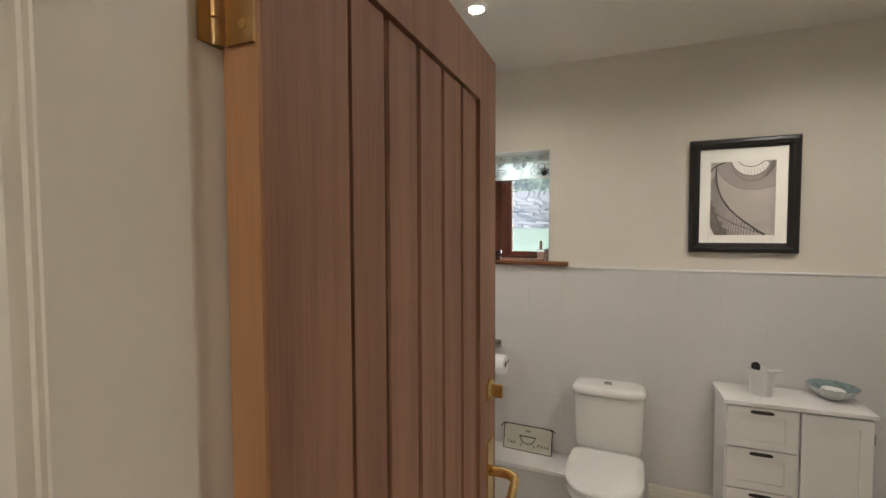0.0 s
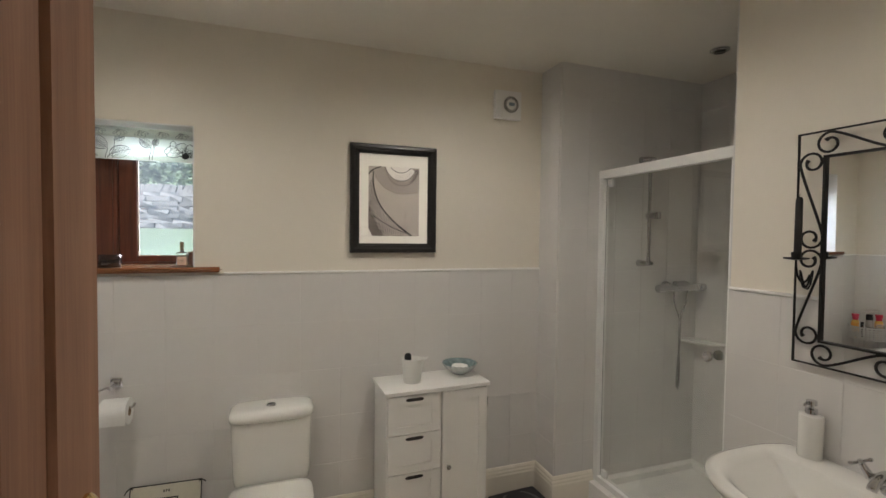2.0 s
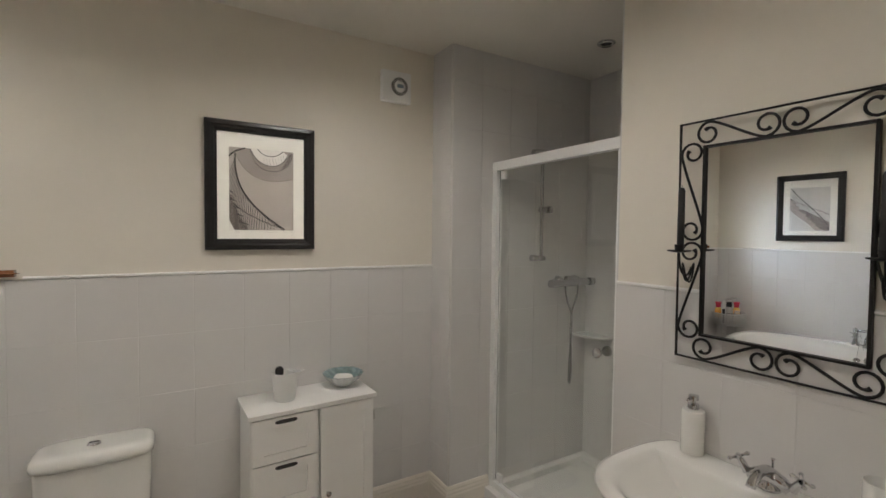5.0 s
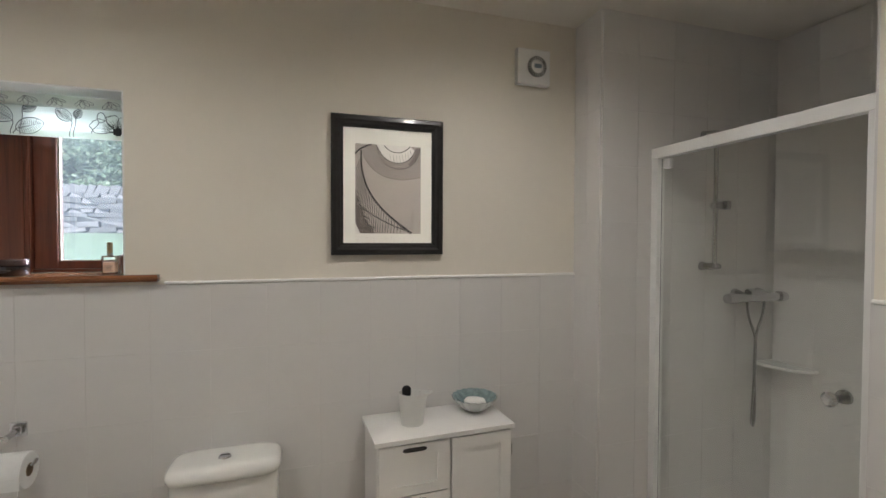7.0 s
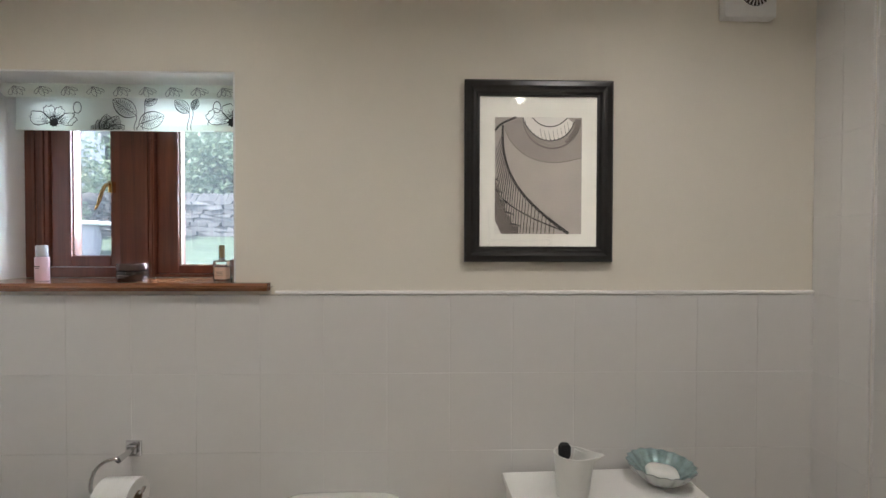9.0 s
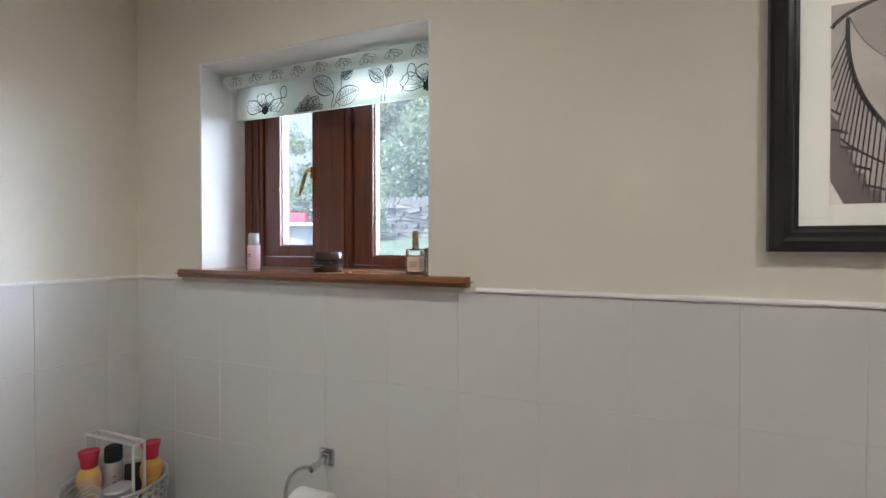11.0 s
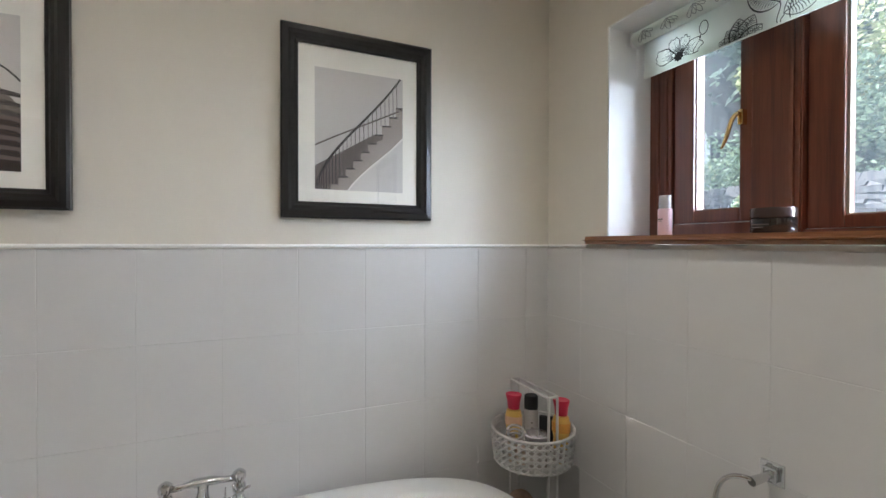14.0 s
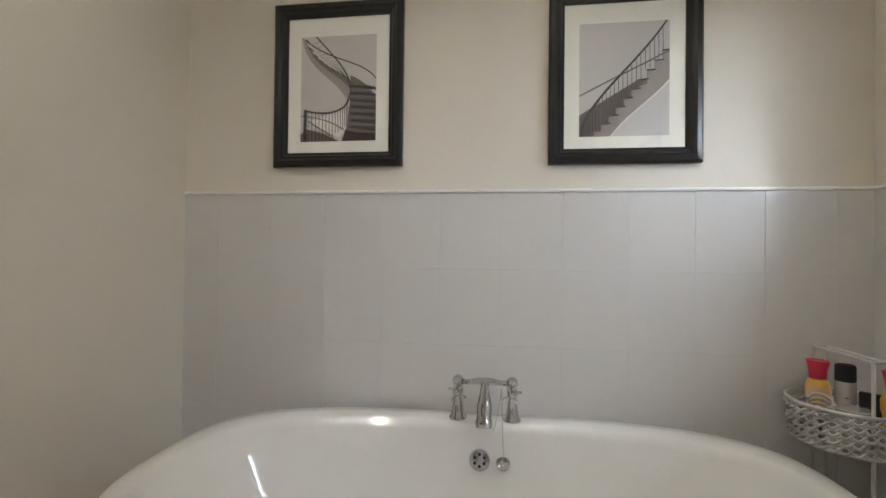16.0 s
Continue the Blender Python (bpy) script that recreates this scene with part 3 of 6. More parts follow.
def winding_view(bm, which, w, h, lift):
    """A flight winding down from the upper left and turning to the lower right."""
    P = lambda u, v: ((min(0.999, max(0.001, u)) - 0.5) * w, (1 - min(0.999, max(0.001, v))) * h)
    under = bez((0.01, 0.0), (0.08, 0.36), (0.52, 0.40), (0.63, 0.645), 18)
    top = bez((0.06, 0.03), (0.22, 0.30), (0.50, 0.31), (0.66, 0.44), 18)
    rail = bez((0.20, 0.0), (0.52, 0.26), (0.72, 0.40), (0.65, 0.58), 16) + bez((0.645, 0.60), (0.58, 0.74), (0.32, 0.76), (0.05, 0.70), 16)
    if which == "print_soft_tone":
        for a, c, d, e in zip(under, under[1:], top[1:], top):
            patch(bm, [P(*a), P(*c), P(*d), P(*e)], lift)
    elif which == "print_light_tone":
        patch(bm, [P(0.12, 0.80), P(0.62, 0.70), P(0.60, 0.90), P(0.52, 0.97), P(0.34, 0.90)], lift)
    elif which == "print_mid_tone":
        mid = [((a[0] + 2 * c[0]) / 3 + 0.012 * (k % 2), (a[1] + 2 * c[1]) / 3 + 0.012 * (k % 2)) for k, (a, c) in enumerate(zip(under, top))]
        for a, c, d, e in zip(mid, mid[1:], top[1:], top):
            patch(bm, [P(*a), P(*c), P(*d), P(*e)], lift)
        edge = bez((0.66, 0.38), (0.80, 0.42), (0.93, 0.50), (0.999, 0.60), 10)
        patch(bm, [P(*p) for p in edge] + [P(0.999, 0.999), P(0.55, 0.999), P(0.62, 0.86), P(0.66, 0.62)], lift)
        patch(bm, [P(0.0, 0.93), P(0.09, 0.88), P(0.30, 0.92), P(0.52, 0.999), P(0.0, 0.999)], lift)
    else:
        ribbon(bm, [P(*p) for p in rail], [0.0042 + 0.003 * k / 33 for k in range(34)], lift)
        ribbon(bm, curve_pts(P, (0.07, 0.04), (0.45, 0.26), (0.82, 0.24), (0.999, 0.42)), 0.0042, lift)
        ribbon(bm, curve_pts(P, (0.0, 0.755), (0.25, 0.765), (0.45, 0.82), (0.62, 0.915)), 0.003, lift)
        ribbon(bm, curve_pts(P, (0.10, 0.80), (0.2, 0.85), (0.3, 0.90), (0.42, 0.95)), 0.003, lift)
        patch(bm, [P(0.04, 0.695), P(0.085, 0.695), P(0.085, 0.999), P(0.04, 0.999)], lift)
        for k in range(8):
            v = 0.47 + 0.064 * k
            patch(bm, [P(0.66, v), P(0.90 + 0.012 * k, v + 0.012), P(0.999, v + 0.03), P(0.999, v + 0.055), P(0.65, v + 0.026)], lift)
        for u, v in rail[18:33]:
            ribbon(bm, [P(u, v), P(u + 0.006, min(0.99, v + 0.20 + 0.10 * (u < 0.45)))], 0.0024, lift)
        for (u, v), (a, c) in zip(rail[1:14], top[1:14]):
            ribbon(bm, [P(u, v), P(a + 0.06, c + 0.0)], 0.0012, lift)
        for k in range(0, 17, 2):
            u, v = top[k]
            patch(bm, [P(u, v - 0.012), P(u + 0.05, v + 0.018), P(u + 0.05, v + 0.032), P(u, v + 0.006)], lift)
        patch(bm, [P(0.55, 0.999), P(0.62, 0.90), P(0.999, 0.96), P(0.999, 0.999)], lift)


picture("framed_picture", (2.066, 3.0, 1.468), 0, 0.472, 0.573, "black framed sepia print of a spiral staircase seen from below", spiral_view, M_PHOTO)
picture("framed_picture", (0.0, 2.279, 1.452), 90, 0.466, 0.562, "black framed grey print of a rising curved staircase", rising_view, M_PHOTO2)
picture("framed_picture", (0.0, 1.337, 1.456), 90, 0.458, 0.566, "black framed sepia print of a winding staircase", winding_view, M_PHOTO2)

# ---- shower ----
screen = thing("shower_screen", (SCREEN_X, PIER_Y, 0.125), "white framed clear glass pivot shower door", "shower screen")
SL, SH = 0.868, 1.775
part("jamb", boxes((-0.022, 0.022, -0.046, -0.009, 0, SH)), M_WHITEMETAL, screen, bevel=0.003)
part("jamb", boxes((-0.022, 0.022, -SL, -SL + 0.036, 0, SH)), M_WHITEMETAL, screen, bevel=0.003)
part("head_rail", boxes((-0.024, 0.024, -SL, -0.009, SH, SH + 0.048)), M_WHITEMETAL, screen, bevel=0.003)
part("bottom_rail", boxes((-0.024, 0.024, -SL + 0.036, -0.046, 0, 0.035)), M_WHITEMETAL, screen, bevel=0.003)
pane = part("glass_door", boxes((-0.003, 0.003, -SL + 0.04, -0.05, 0.04, SH - 0.004)), M_SHGLASS, screen)
pane.visible_shadow = False
for z0 in (0.04, SH - 0.05):
    part("pivot_block", boxes((-0.014, 0.014, -0.105, -0.07, z0, z0 + 0.044)), M_WHITEMETAL, screen, "white pivot block", bevel=0.006)
knob = part("door_knob", lathe([(0, 0), (0.008, 0), (0.008, 0.018), (0.021, 0.024), (0.023, 0.034), (0.016, 0.042), (0, 0.044)], m=pose(-0.003, 2.047 - PIER_Y, 0.931, 0, -90, 0)), M_CHROME, screen, "round chrome knob", smooth="auto")
part("door_knob", lathe([(0, 0), (0.008, 0), (0.008, 0.018), (0.021, 0.024), (0.023, 0.034), (0.016, 0.042), (0, 0.044)], m=pose(0.003, 2.047 - PIER_Y, 0.931, 0, 90, 0)), M_CHROME, screen, "round chrome knob", smooth="auto")
tray = thing("shower_tray", (3.63, 2.36, 0), "white raised shower tray", "shower tray")
part("tray_rim", boxes((-0.425, -0.34, -0.433, 0.437, 0, 0.125), (0.35, 0.391, -0.433, 0.437, 0, 0.125), (-0.34, 0.35, -0.433, -0.38, 0, 0.125), (-0.34, 0.35, 0.39, 0.437, 0, 0.125)), M_ACRYLIC, tray, bevel=0.006)
part("tray_floor", boxes((-0.34, 0.35, -0.38, 0.39, 0, 0.085)), M_ACRYLIC, tray)
riser = thing("shower_riser_rail", (3.578, PIER_Y - 0.009, 1.40), "chrome shower riser rail with sliding holder", "shower rail")
part("rail", tube([(0, -0.045, 0.0), (0, -0.045, 0.64)], 0.010, 14), M_CHROME, riser, smooth="auto")
for z0 in (0.01, 0.632):
    part("bracket", tube([(-0.028, 0.0, z0), (-0.028, -0.02, z0), (-0.012, -0.045, z0), (0.026, -0.047, z0)], [0.023, 0.017, 0.016, 0.014], 16), M_CHROME, riser, smooth=True)
slider = part("holder", tube([(-0.016, -0.046, 0.296), (0.03, -0.05, 0.296)], 0.018, 16), M_CHROME, riser, smooth="auto")
part("clip", boxes((0.03, 0.052, -0.085, -0.045, 0.276, 0.318)), M_CHROME, slider, bevel=0.006)
mixer = thing("shower_mixer", (3.835, PIER_Y - 0.009, 1.255), "chrome thermostatic bar shower valve on the tiles", "shower valve")
part("body", tube([(-0.15, -0.055, 0), (-0.14, -0.055, 0), (0.14, -0.055, 0), (0.15, -0.055, 0)], [0.018, 0.022, 0.022, 0.018], 20), M_CHROME, mixer, smooth=True)
for x in (-0.155, 0.155):
    part("control_knob", tube([(x * 0.93, -0.055, 0), (x * 1.2, -0.055, 0)], [0.027, 0.024], 20), M_CHROME, mixer, smooth="auto")
for x in (-0.075, 0.075):
    part("wall_elbow", tube([(x, 0.0, 0.012), (x, -0.012, 0.012), (x, -0.05, 0.006)], [0.03, 0.027, 0.016], 20), M_CHROME, mixer, smooth=True)
part("diverter", tube([(-0.05, -0.052, 0.024), (0.04, -0.052, 0.026)], [0.02, 0.016], 14), M_CHROME, mixer, smooth="auto")
hose = bez((0.05, -0.055, -0.018), (0.05, -0.056, -0.12), (0.0, -0.06, -0.12), (-0.005, -0.058, -0.2), 10) + bez((-0.005, -0.058, -0.21), (0.012, -0.05, -0.36), (-0.022, -0.06, -0.45), (-0.012, -0.05, -0.62), 14)
hose2 = bez((-0.06, -0.055, -0.018), (-0.06, -0.056, -0.12), (-0.02, -0.06, -0.14), (-0.012, -0.062, -0.2), 10) + bez((-0.010, -0.062, -0.21), (-0.024, -0.06, -0.34), (0.016, -0.05, -0.45), (-0.004, -0.058, -0.60), 14)
part("hose", tube(hose + [(-0.008, -0.055, -0.635)] + hose2[::-1], 0.0065, 8), M_CHROME, mixer, "flexible steel hose hanging in a loop", smooth=True)

shelf = thing("corner_shelf", (SHOWER_X - 0.0085, PIER_Y - 0.0085, 0.912), "thin white corner soap shelf in the shower", "shelf")
rim = [(-0.13 * math.cos(t) ** 0.8, -0.22 * math.sin(t) ** 0.8) for t in (math.pi / 2 * k / 16 for k in range(17))]
part("shelf_plate", loft([[(x, y, z) for x, y in [(0.0, 0.0)] + rim] for z in (0.0, 0.012)]), M_CERAMIC, shelf)

# ---- ceiling lights ----
for x, y, lit in LAMPS + UNSEEN_HALL_LAMPS + ((3.64, 2.37, 0.0),):
    lt = thing("ceiling_light", (x, y, CEIL), "recessed downlight with a pale rim, lit" if lit else "recessed chrome-rimmed downlight, unlit", "ceiling light", "recessed ceiling lights")
    part("bezel", lathe([(0.034, -0.012), (0.036, -0.005), (0.046, -0.004), (0.046, 0.0), (0.030, 0.0), (0.030, -0.003)], 40), M_WHITEMETAL if lit else M_CHROME, lt, smooth="auto")
    part("lens", cyl(0.031, 0.002, m=pose(0, 0, -0.004)), M_GLOW if lit else M_DARK, lt)
    if lit:
        lamp = new("downlight_beam", bpy.data.lights.new("downlight_beam", "SPOT"))
        lamp.data.energy, lamp.data.color, lamp.data.spot_size, lamp.data.spot_blend, lamp.data.shadow_soft_size = LAMP_W * lit, (1.0, 0.95, 0.89), radians(158), 0.9, 0.03
        lamp.matrix_world = look((x, y, CEIL - 0.02), (x, y + 0.0001, 0))

# ---- bath ----
BATH_X, BATH_Y, RIM = 0.44, 1.853, 0.654
bath = thing("bath", (BATH_X, BATH_Y, 0), "white freestanding oval bath standing against the tiled wall", "bath")
rings = [oval(0, 0, z, a, c, p, 96) for a, c, p, z in ((0.25, 0.62, 2.3, 0.02), (0.27, 0.65, 2.3, 0.06), (0.31, 0.69, 2.4, 0.25), (0.365, 0.755, 2.8, 0.48), (0.385, 0.782, 3.0, 0.585), (0.398, 0.798, 3.2, 0.60), (0.406, 0.814, 3.3, 0.636), (0.402, 0.810, 3.3, 0.649), (0.392, 0.800, 3.3, RIM))]
rings += [oval(0.022, 0, z, a, c, p, 96) for a, c, p, z in ((0.350, 0.762, 3.1, RIM), (0.338, 0.750, 3.0, 0.648), (0.328, 0.738, 3.0, 0.628), (0.314, 0.690, 2.7, 0.55), (0.275, 0.60, 2.5, 0.36), (0.235, 0.52, 2.4, 0.25), (0.18, 0.42, 2.3, 0.205), (0.06, 0.2, 2.2, 0.195))]
part("tub", loft(rings), M_ACRYLIC, bath, smooth=True)
OVX = -0.290
ov = part("overflow", lathe([(0, 0.006), (0.012, 0.007), (0.027, 0.005), (0.031, 0.0), (0.031, -0.006)], 32, m=pose(OVX + 0.006, -0.012, 0.553, 0, 72, 0)), M_CHROME, bath, "round chrome overflow with holes", smooth="auto")
for k in range(6):
    t = math.pi / 3 * k
    part("hole", cyl(0.0045, 0.004, seg=12, m=pose(OVX + 0.006, -0.012, 0.553, 0, 72, 0) @ pose(0.016 * math.cos(t), 0.016 * math.sin(t), 0.0045)), M_DARK, ov)

taps = thing("bath_mixer_tap", (0.098, 1.853, RIM), "chrome bridge bath filler with cross-head taps", "tap")
taps.scale = (1, 1, 0.9)
for s in (-1, 1):
    part("pillar", lathe([(0, 0), (0.027, 0), (0.027, 0.005), (0.022, 0.012), (0.016, 0.045), (0.013, 0.075), (0.016, 0.083), (0.017, 0.10), (0.013, 0.112), (0.017, 0.122), (0.016, 0.138), (0.008, 0.146), (0, 0.148)], 28, m=pose(0, 0.083 * s, 0)), M_CHROME, taps, smooth="auto")
    hd = part("cross_head", tube([(0.0, 0.083 * s, 0.096), (0.03, 0.083 * s, 0.094), (0.036, 0.083 * s, 0.094)], [0.012, 0.011, 0.006], 14), M_CHROME, taps, smooth=True)
    for k in range(4):
        t = math.pi / 2 * k + 0.5 * s
        c = Vector((0.03, 0.083 * s, 0.094))
        part("spoke", tube([c, c + 0.02 * Vector((0, math.cos(t), math.sin(t))), c + 0.026 * Vector((0, math.cos(t), math.sin(t))), c + 0.031 * Vector((0, math.cos(t), math.sin(t)))], [0.004, 0.0035, 0.0058, 0.003], 10), M_CHROME, hd, smooth=True)
part("bridge", tube([(0, -0.083, 0.124), (0, -0.045, 0.124), (0, -0.02, 0.128), (0, 0.02, 0.128), (0, 0.045, 0.124), (0, 0.083, 0.124)], [0.009, 0.009, 0.013, 0.013, 0.009, 0.009], 16), M_CHROME, taps, smooth=True)
part("spout", tube(bez((0.0, 0, 0.122), (0.03, 0, 0.10), (0.03, 0, 0.06), (0.066, 0, -0.004), 14), [0.013, 0.013, 0.013, 0.014, 0.015, 0.016, 0.018, 0.020, 0.022, 0.023, 0.023, 0.022, 0.022, 0.026, 0.024], 18), M_CHROME, taps, smooth=True)
chain = thing("bath_plug", (0.158, 1.91, 0.545), "chrome bath plug on a ball chain", "bath plug")
part("plug", lathe([(0, -0.006), (0.018, -0.006), (0.021, 0.0), (0.021, 0.004), (0.006, 0.008), (0, 0.008)], 28, m=pose(0.006, 0, 0.004, 0, 35, 0)), M_CHROME, chain, smooth="auto")
bm = bmesh.new()
for k, p in enumerate(bez((0.004, 0, 0.014), (-0.01, 0, 0.06), (-0.035, -0.004, 0.12), (-0.045, -0.006, 0.205), 44) + bez((-0.018, -0.045, 0.02), (-0.02, -0.04, 0.06), (-0.03, -0.02, 0.1), (-0.045, -0.006, 0.205), 44)):
    bmesh.ops.create_icosphere(bm, subdivisions=1, radius=0.0021, matrix=Matrix.Translation(p))
tagged(part("chain", bm, M_CHROME, chain, smooth=True), kind="stuff")

BSEC = ((0.006, 0.598), (0.013, 0.598), (0.014, 0.602), (0.011, 0.610), (0.006, 0.613))
setting("trim", profile_run(BSEC, [(0.0, 1.25), (0.0, 2.40)]), M_LACQ, "white sealing strip above the bath", "trim")

# ---- toilet ----
WC_X = 1.455
toilet = thing("toilet", (WC_X, 2.99, 0), "white close-coupled toilet with the lid down", "toilet")


def slab(cx, cy, a, b, p, zs):
    """A rounded block: (height, growth) pairs set its outline."""
    return loft([oval(cx, cy, z, a + g, b + g, p, 72) for z, g in zs])


part("cistern", slab(0, -0.105, 0.179, 0.095, 4.6, [(0.395, -0.016), (0.40, -0.012), (0.43, -0.008), (0.60, -0.002), (0.697, 0.0)]), M_CERAMIC, toilet, smooth="auto")
part("cistern_lid", slab(0, -0.107, 0.186, 0.103, 4.4, [(0.6985, -0.010), (0.703, 0.0), (0.722, 0.003), (0.734, -0.001), (0.742, -0.009), (0.747, -0.022), (0.749, -0.042)]), M_CERAMIC, toilet, smooth=True)
bt = part("flush_button", lathe([(0, 0.008), (0.018, 0.007), (0.021, 0.003), (0.022, 0.0), (0, 0)], 32, m=pose(-0.004, -0.118, 0.749)), M_CHROME, toilet, "chrome dual flush button", smooth="auto")
part("button_half", boxes((-0.0195, 0.0115, -0.119, -0.117, 0.756, 0.7585)), M_DARK, bt)
part("pan", loft([oval(0, -0.36 + c, z, a, b, 2.4) for z, a, b, c in ((0.004, 0.115, 0.26, 0.06), (0.03, 0.115, 0.26, 0.06), (0.2, 0.125, 0.27, 0.05), (0.30, 0.155, 0.31, 0.0), (0.36, 0.175, 0.325, -0.01), (0.385, 0.178, 0.33, -0.015))]), M_CERAMIC, toilet, smooth=True)


def seat_ring(z, a, b):
    """An outline straight and square at the cistern, rounded at the front."""
    back, front = oval(0, -0.432, z, a, b, 8.0), oval(0, -0.432, z, a, b, 2.5)
    return [p if p[1] > -0.432 else q for p, q in zip(back, front)]


part("seat", loft([seat_ring(z, a, b) for z, a, b in ((0.386, 0.168, 0.218), (0.389, 0.175, 0.224), (0.402, 0.175, 0.224), (0.405, 0.171, 0.220))]), M_CERAMIC, toilet, smooth="auto")
part("seat_lid", loft([seat_ring(z, a, b) for z, a, b in ((0.406, 0.168, 0.218), (0.409, 0.177, 0.226), (0.416, 0.177, 0.226), (0.424, 0.169, 0.218), (0.427, 0.14, 0.19))]), M_CERAMIC, toilet, smooth="auto")

# ---- boxing ledge, sign, paper holder ----
setting("boxing_ledge", boxes((0.36, 1.27, 2.775, 2.99, 0.0, 0.236)), M_TILE, "tiled pipe boxing below the window", "ledge")
setting("ledge_top", boxes((0.36, 1.272, 2.765, 2.992, 0.2362, 0.256)), M_LACQ, "white ledge top", "ledge")
sign = thing("tin_sign", (0.995, 2.93, 0.257), "cream enamel plate sign with a drawn bath", "sign")
sign.rotation_euler = (radians(-12), 0, radians(-2))
part("plate", boxes((-0.145, 0.145, -0.003, 0.0, 0, 0.148)), mat("cream_enamel", (0.62, 0.60, 0.50), 0.4, vary=0.12, scale=9), sign)
part("edge", boxes((-0.147, 0.147, -0.005, 0.001, -0.001, 0.003), (-0.147, 0.147, -0.005, 0.001, 0.145, 0.149), (-0.147, -0.143, -0.005, 0.001, 0.003, 0.145), (0.143, 0.147, -0.005, 0.001, 0.003, 0.145)), M_INK, sign)
bm = bmesh.new()
ribbon(bm, [(-0.05, 0.085), (0.05, 0.085)], 0.006, 0.0036)
ribbon(bm, bez((-0.048, 0.083), (-0.03, 0.03), (0.03, 0.03), (0.048, 0.083), 12), 0.005, 0.0036)
ribbon(bm, bez((-0.03, 0.045), (-0.04, 0.035), (-0.045, 0.03), (-0.04, 0.025), 6), 0.004, 0.0036)
ribbon(bm, bez((0.03, 0.045), (0.04, 0.035), (0.045, 0.03), (0.04, 0.025), 6), 0.004, 0.0036)
part("bath_drawing", bm, M_INK, sign)
bm = bmesh.new()
for x0, n in ((-0.122, 3), (0.062, 4)):
    for k in range(n):
        ribbon(bm, bez((x0 + 0.018 * k, 0.035), (x0 + 0.018 * k + 0.01, 0.06), (x0 + 0.018 * k - 0.002, 0.05), (x0 + 0.018 * k + 0.014, 0.034 + 0.012 * (k == 0)), 6), 0.0035, 0.0036)
for k in range(3):
    patch(bm, [(-0.012 + 0.01 * k, 0.112), (-0.006 + 0.01 * k, 0.112), (-0.006 + 0.01 * k, 0.122), (-0.012 + 0.01 * k, 0.122)], 0.0036)
tagged(part("lettering", bm, M_INK, sign), kind="stuff")
for s in (-1, 1):
    part("hanger", tube(bez((0.135 * s, -0.004, 0.138), (0.14 * s, -0.012, 0.15), (0.155 * s, -0.01, 0.146), (0.165 * s, -0.008, 0.128 + 0.008 * s), 8), 0.0025, 6), M_INK, sign, smooth=True)
holder = thing("toilet_roll_holder", (0.795, 2.993, 0.882), "chrome toilet roll holder with a square wall plate", "toilet roll holder")
part("wall_plate", boxes((-0.024, 0.024, -0.007, 0, -0.024, 0.024)), M_CHROME, holder, bevel=0.003)
part("boss", boxes((-0.014, 0.014, -0.018, -0.007, -0.014, 0.014)), M_CHROME, holder, bevel=0.003)
part("stem", tube([(0, -0.012, 0), (0, -0.045, -0.003), (-0.004, -0.07, -0.006)], [0.009, 0.009, 0.0105], 12), M_CHROME, holder, smooth="auto")
part("arm", tube(bez((-0.002, -0.064, -0.004), (-0.04, -0.08, 0.004), (-0.07, -0.095, -0.02), (-0.058, -0.105, -0.078), 14) + [(-0.05, -0.107, -0.083), (0.085, -0.112, -0.083), (0.094, -0.112, -0.076), (0.100, -0.112, -0.064)], 0.0052, 10), M_CHROME, holder, smooth=True)
roll = thing("toilet_roll", (0.825, 2.882, 0.785), "half-used white toilet paper roll", "toilet roll")
prof = [(0.021, -0.05), (0.056, -0.05), (0.0575, -0.047), (0.0575, 0.047), (0.056, 0.05), (0.021, 0.05), (0.021, -0.05)]
part("paper", lathe(prof, 40, m=pose(0, 0, 0, 0, 90, 0)), mat("toilet_tissue", (0.84, 0.84, 0.82), 0.95, vary=0.04, scale=50, bump=0.4, bscale=250), roll, smooth="auto")
part("core", lathe([(0.0205, -0.0505), (0.0205, 0.0505), (0.0188, 0.0505), (0.0188, -0.0505), (0.0205, -0.0505)], 28, m=pose(0, 0, 0, 0, 90, 0)), mat("cardboard_core", (0.30, 0.22, 0.15), 0.9), roll, "brown cardboard core", smooth="auto")
part("loose_sheet", boxes((-0.049, 0.049, -0.0585, -0.0575, -0.04, 0.0)), mat("tissue_sheet", (0.84, 0.84, 0.82), 0.95, vary=0.05, scale=50), roll)

# ---- cabinet ----
CW, CD, CH = 0.561, 0.272, 0.805
cab = thing("bathroom_cabinet", (1.951, 2.962, 0), "white painted cabinet with four drawers and a door", "cabinet", rz=2.3)
part("carcass", boxes((0.012, 0.030, -CD + 0.022, -0.004, 0, CH - 0.02), (CW - 0.03, CW - 0.012, -CD + 0.022, -0.004, 0, CH - 0.02), (0.03, CW - 0.03, -0.02, -0.004, 0.03, CH - 0.02), (0.284, 0.296, -CD + 0.022, -0.02, 0.03, CH - 0.02), (0.03, CW - 0.03, -CD + 0.022, -0.02, 0.05, 0.068)), M_LACQ, cab)
part("cabinet_top", boxes((0, CW, -CD, 0, CH - 0.018, CH)), M_LACQ, cab, bevel=0.002)
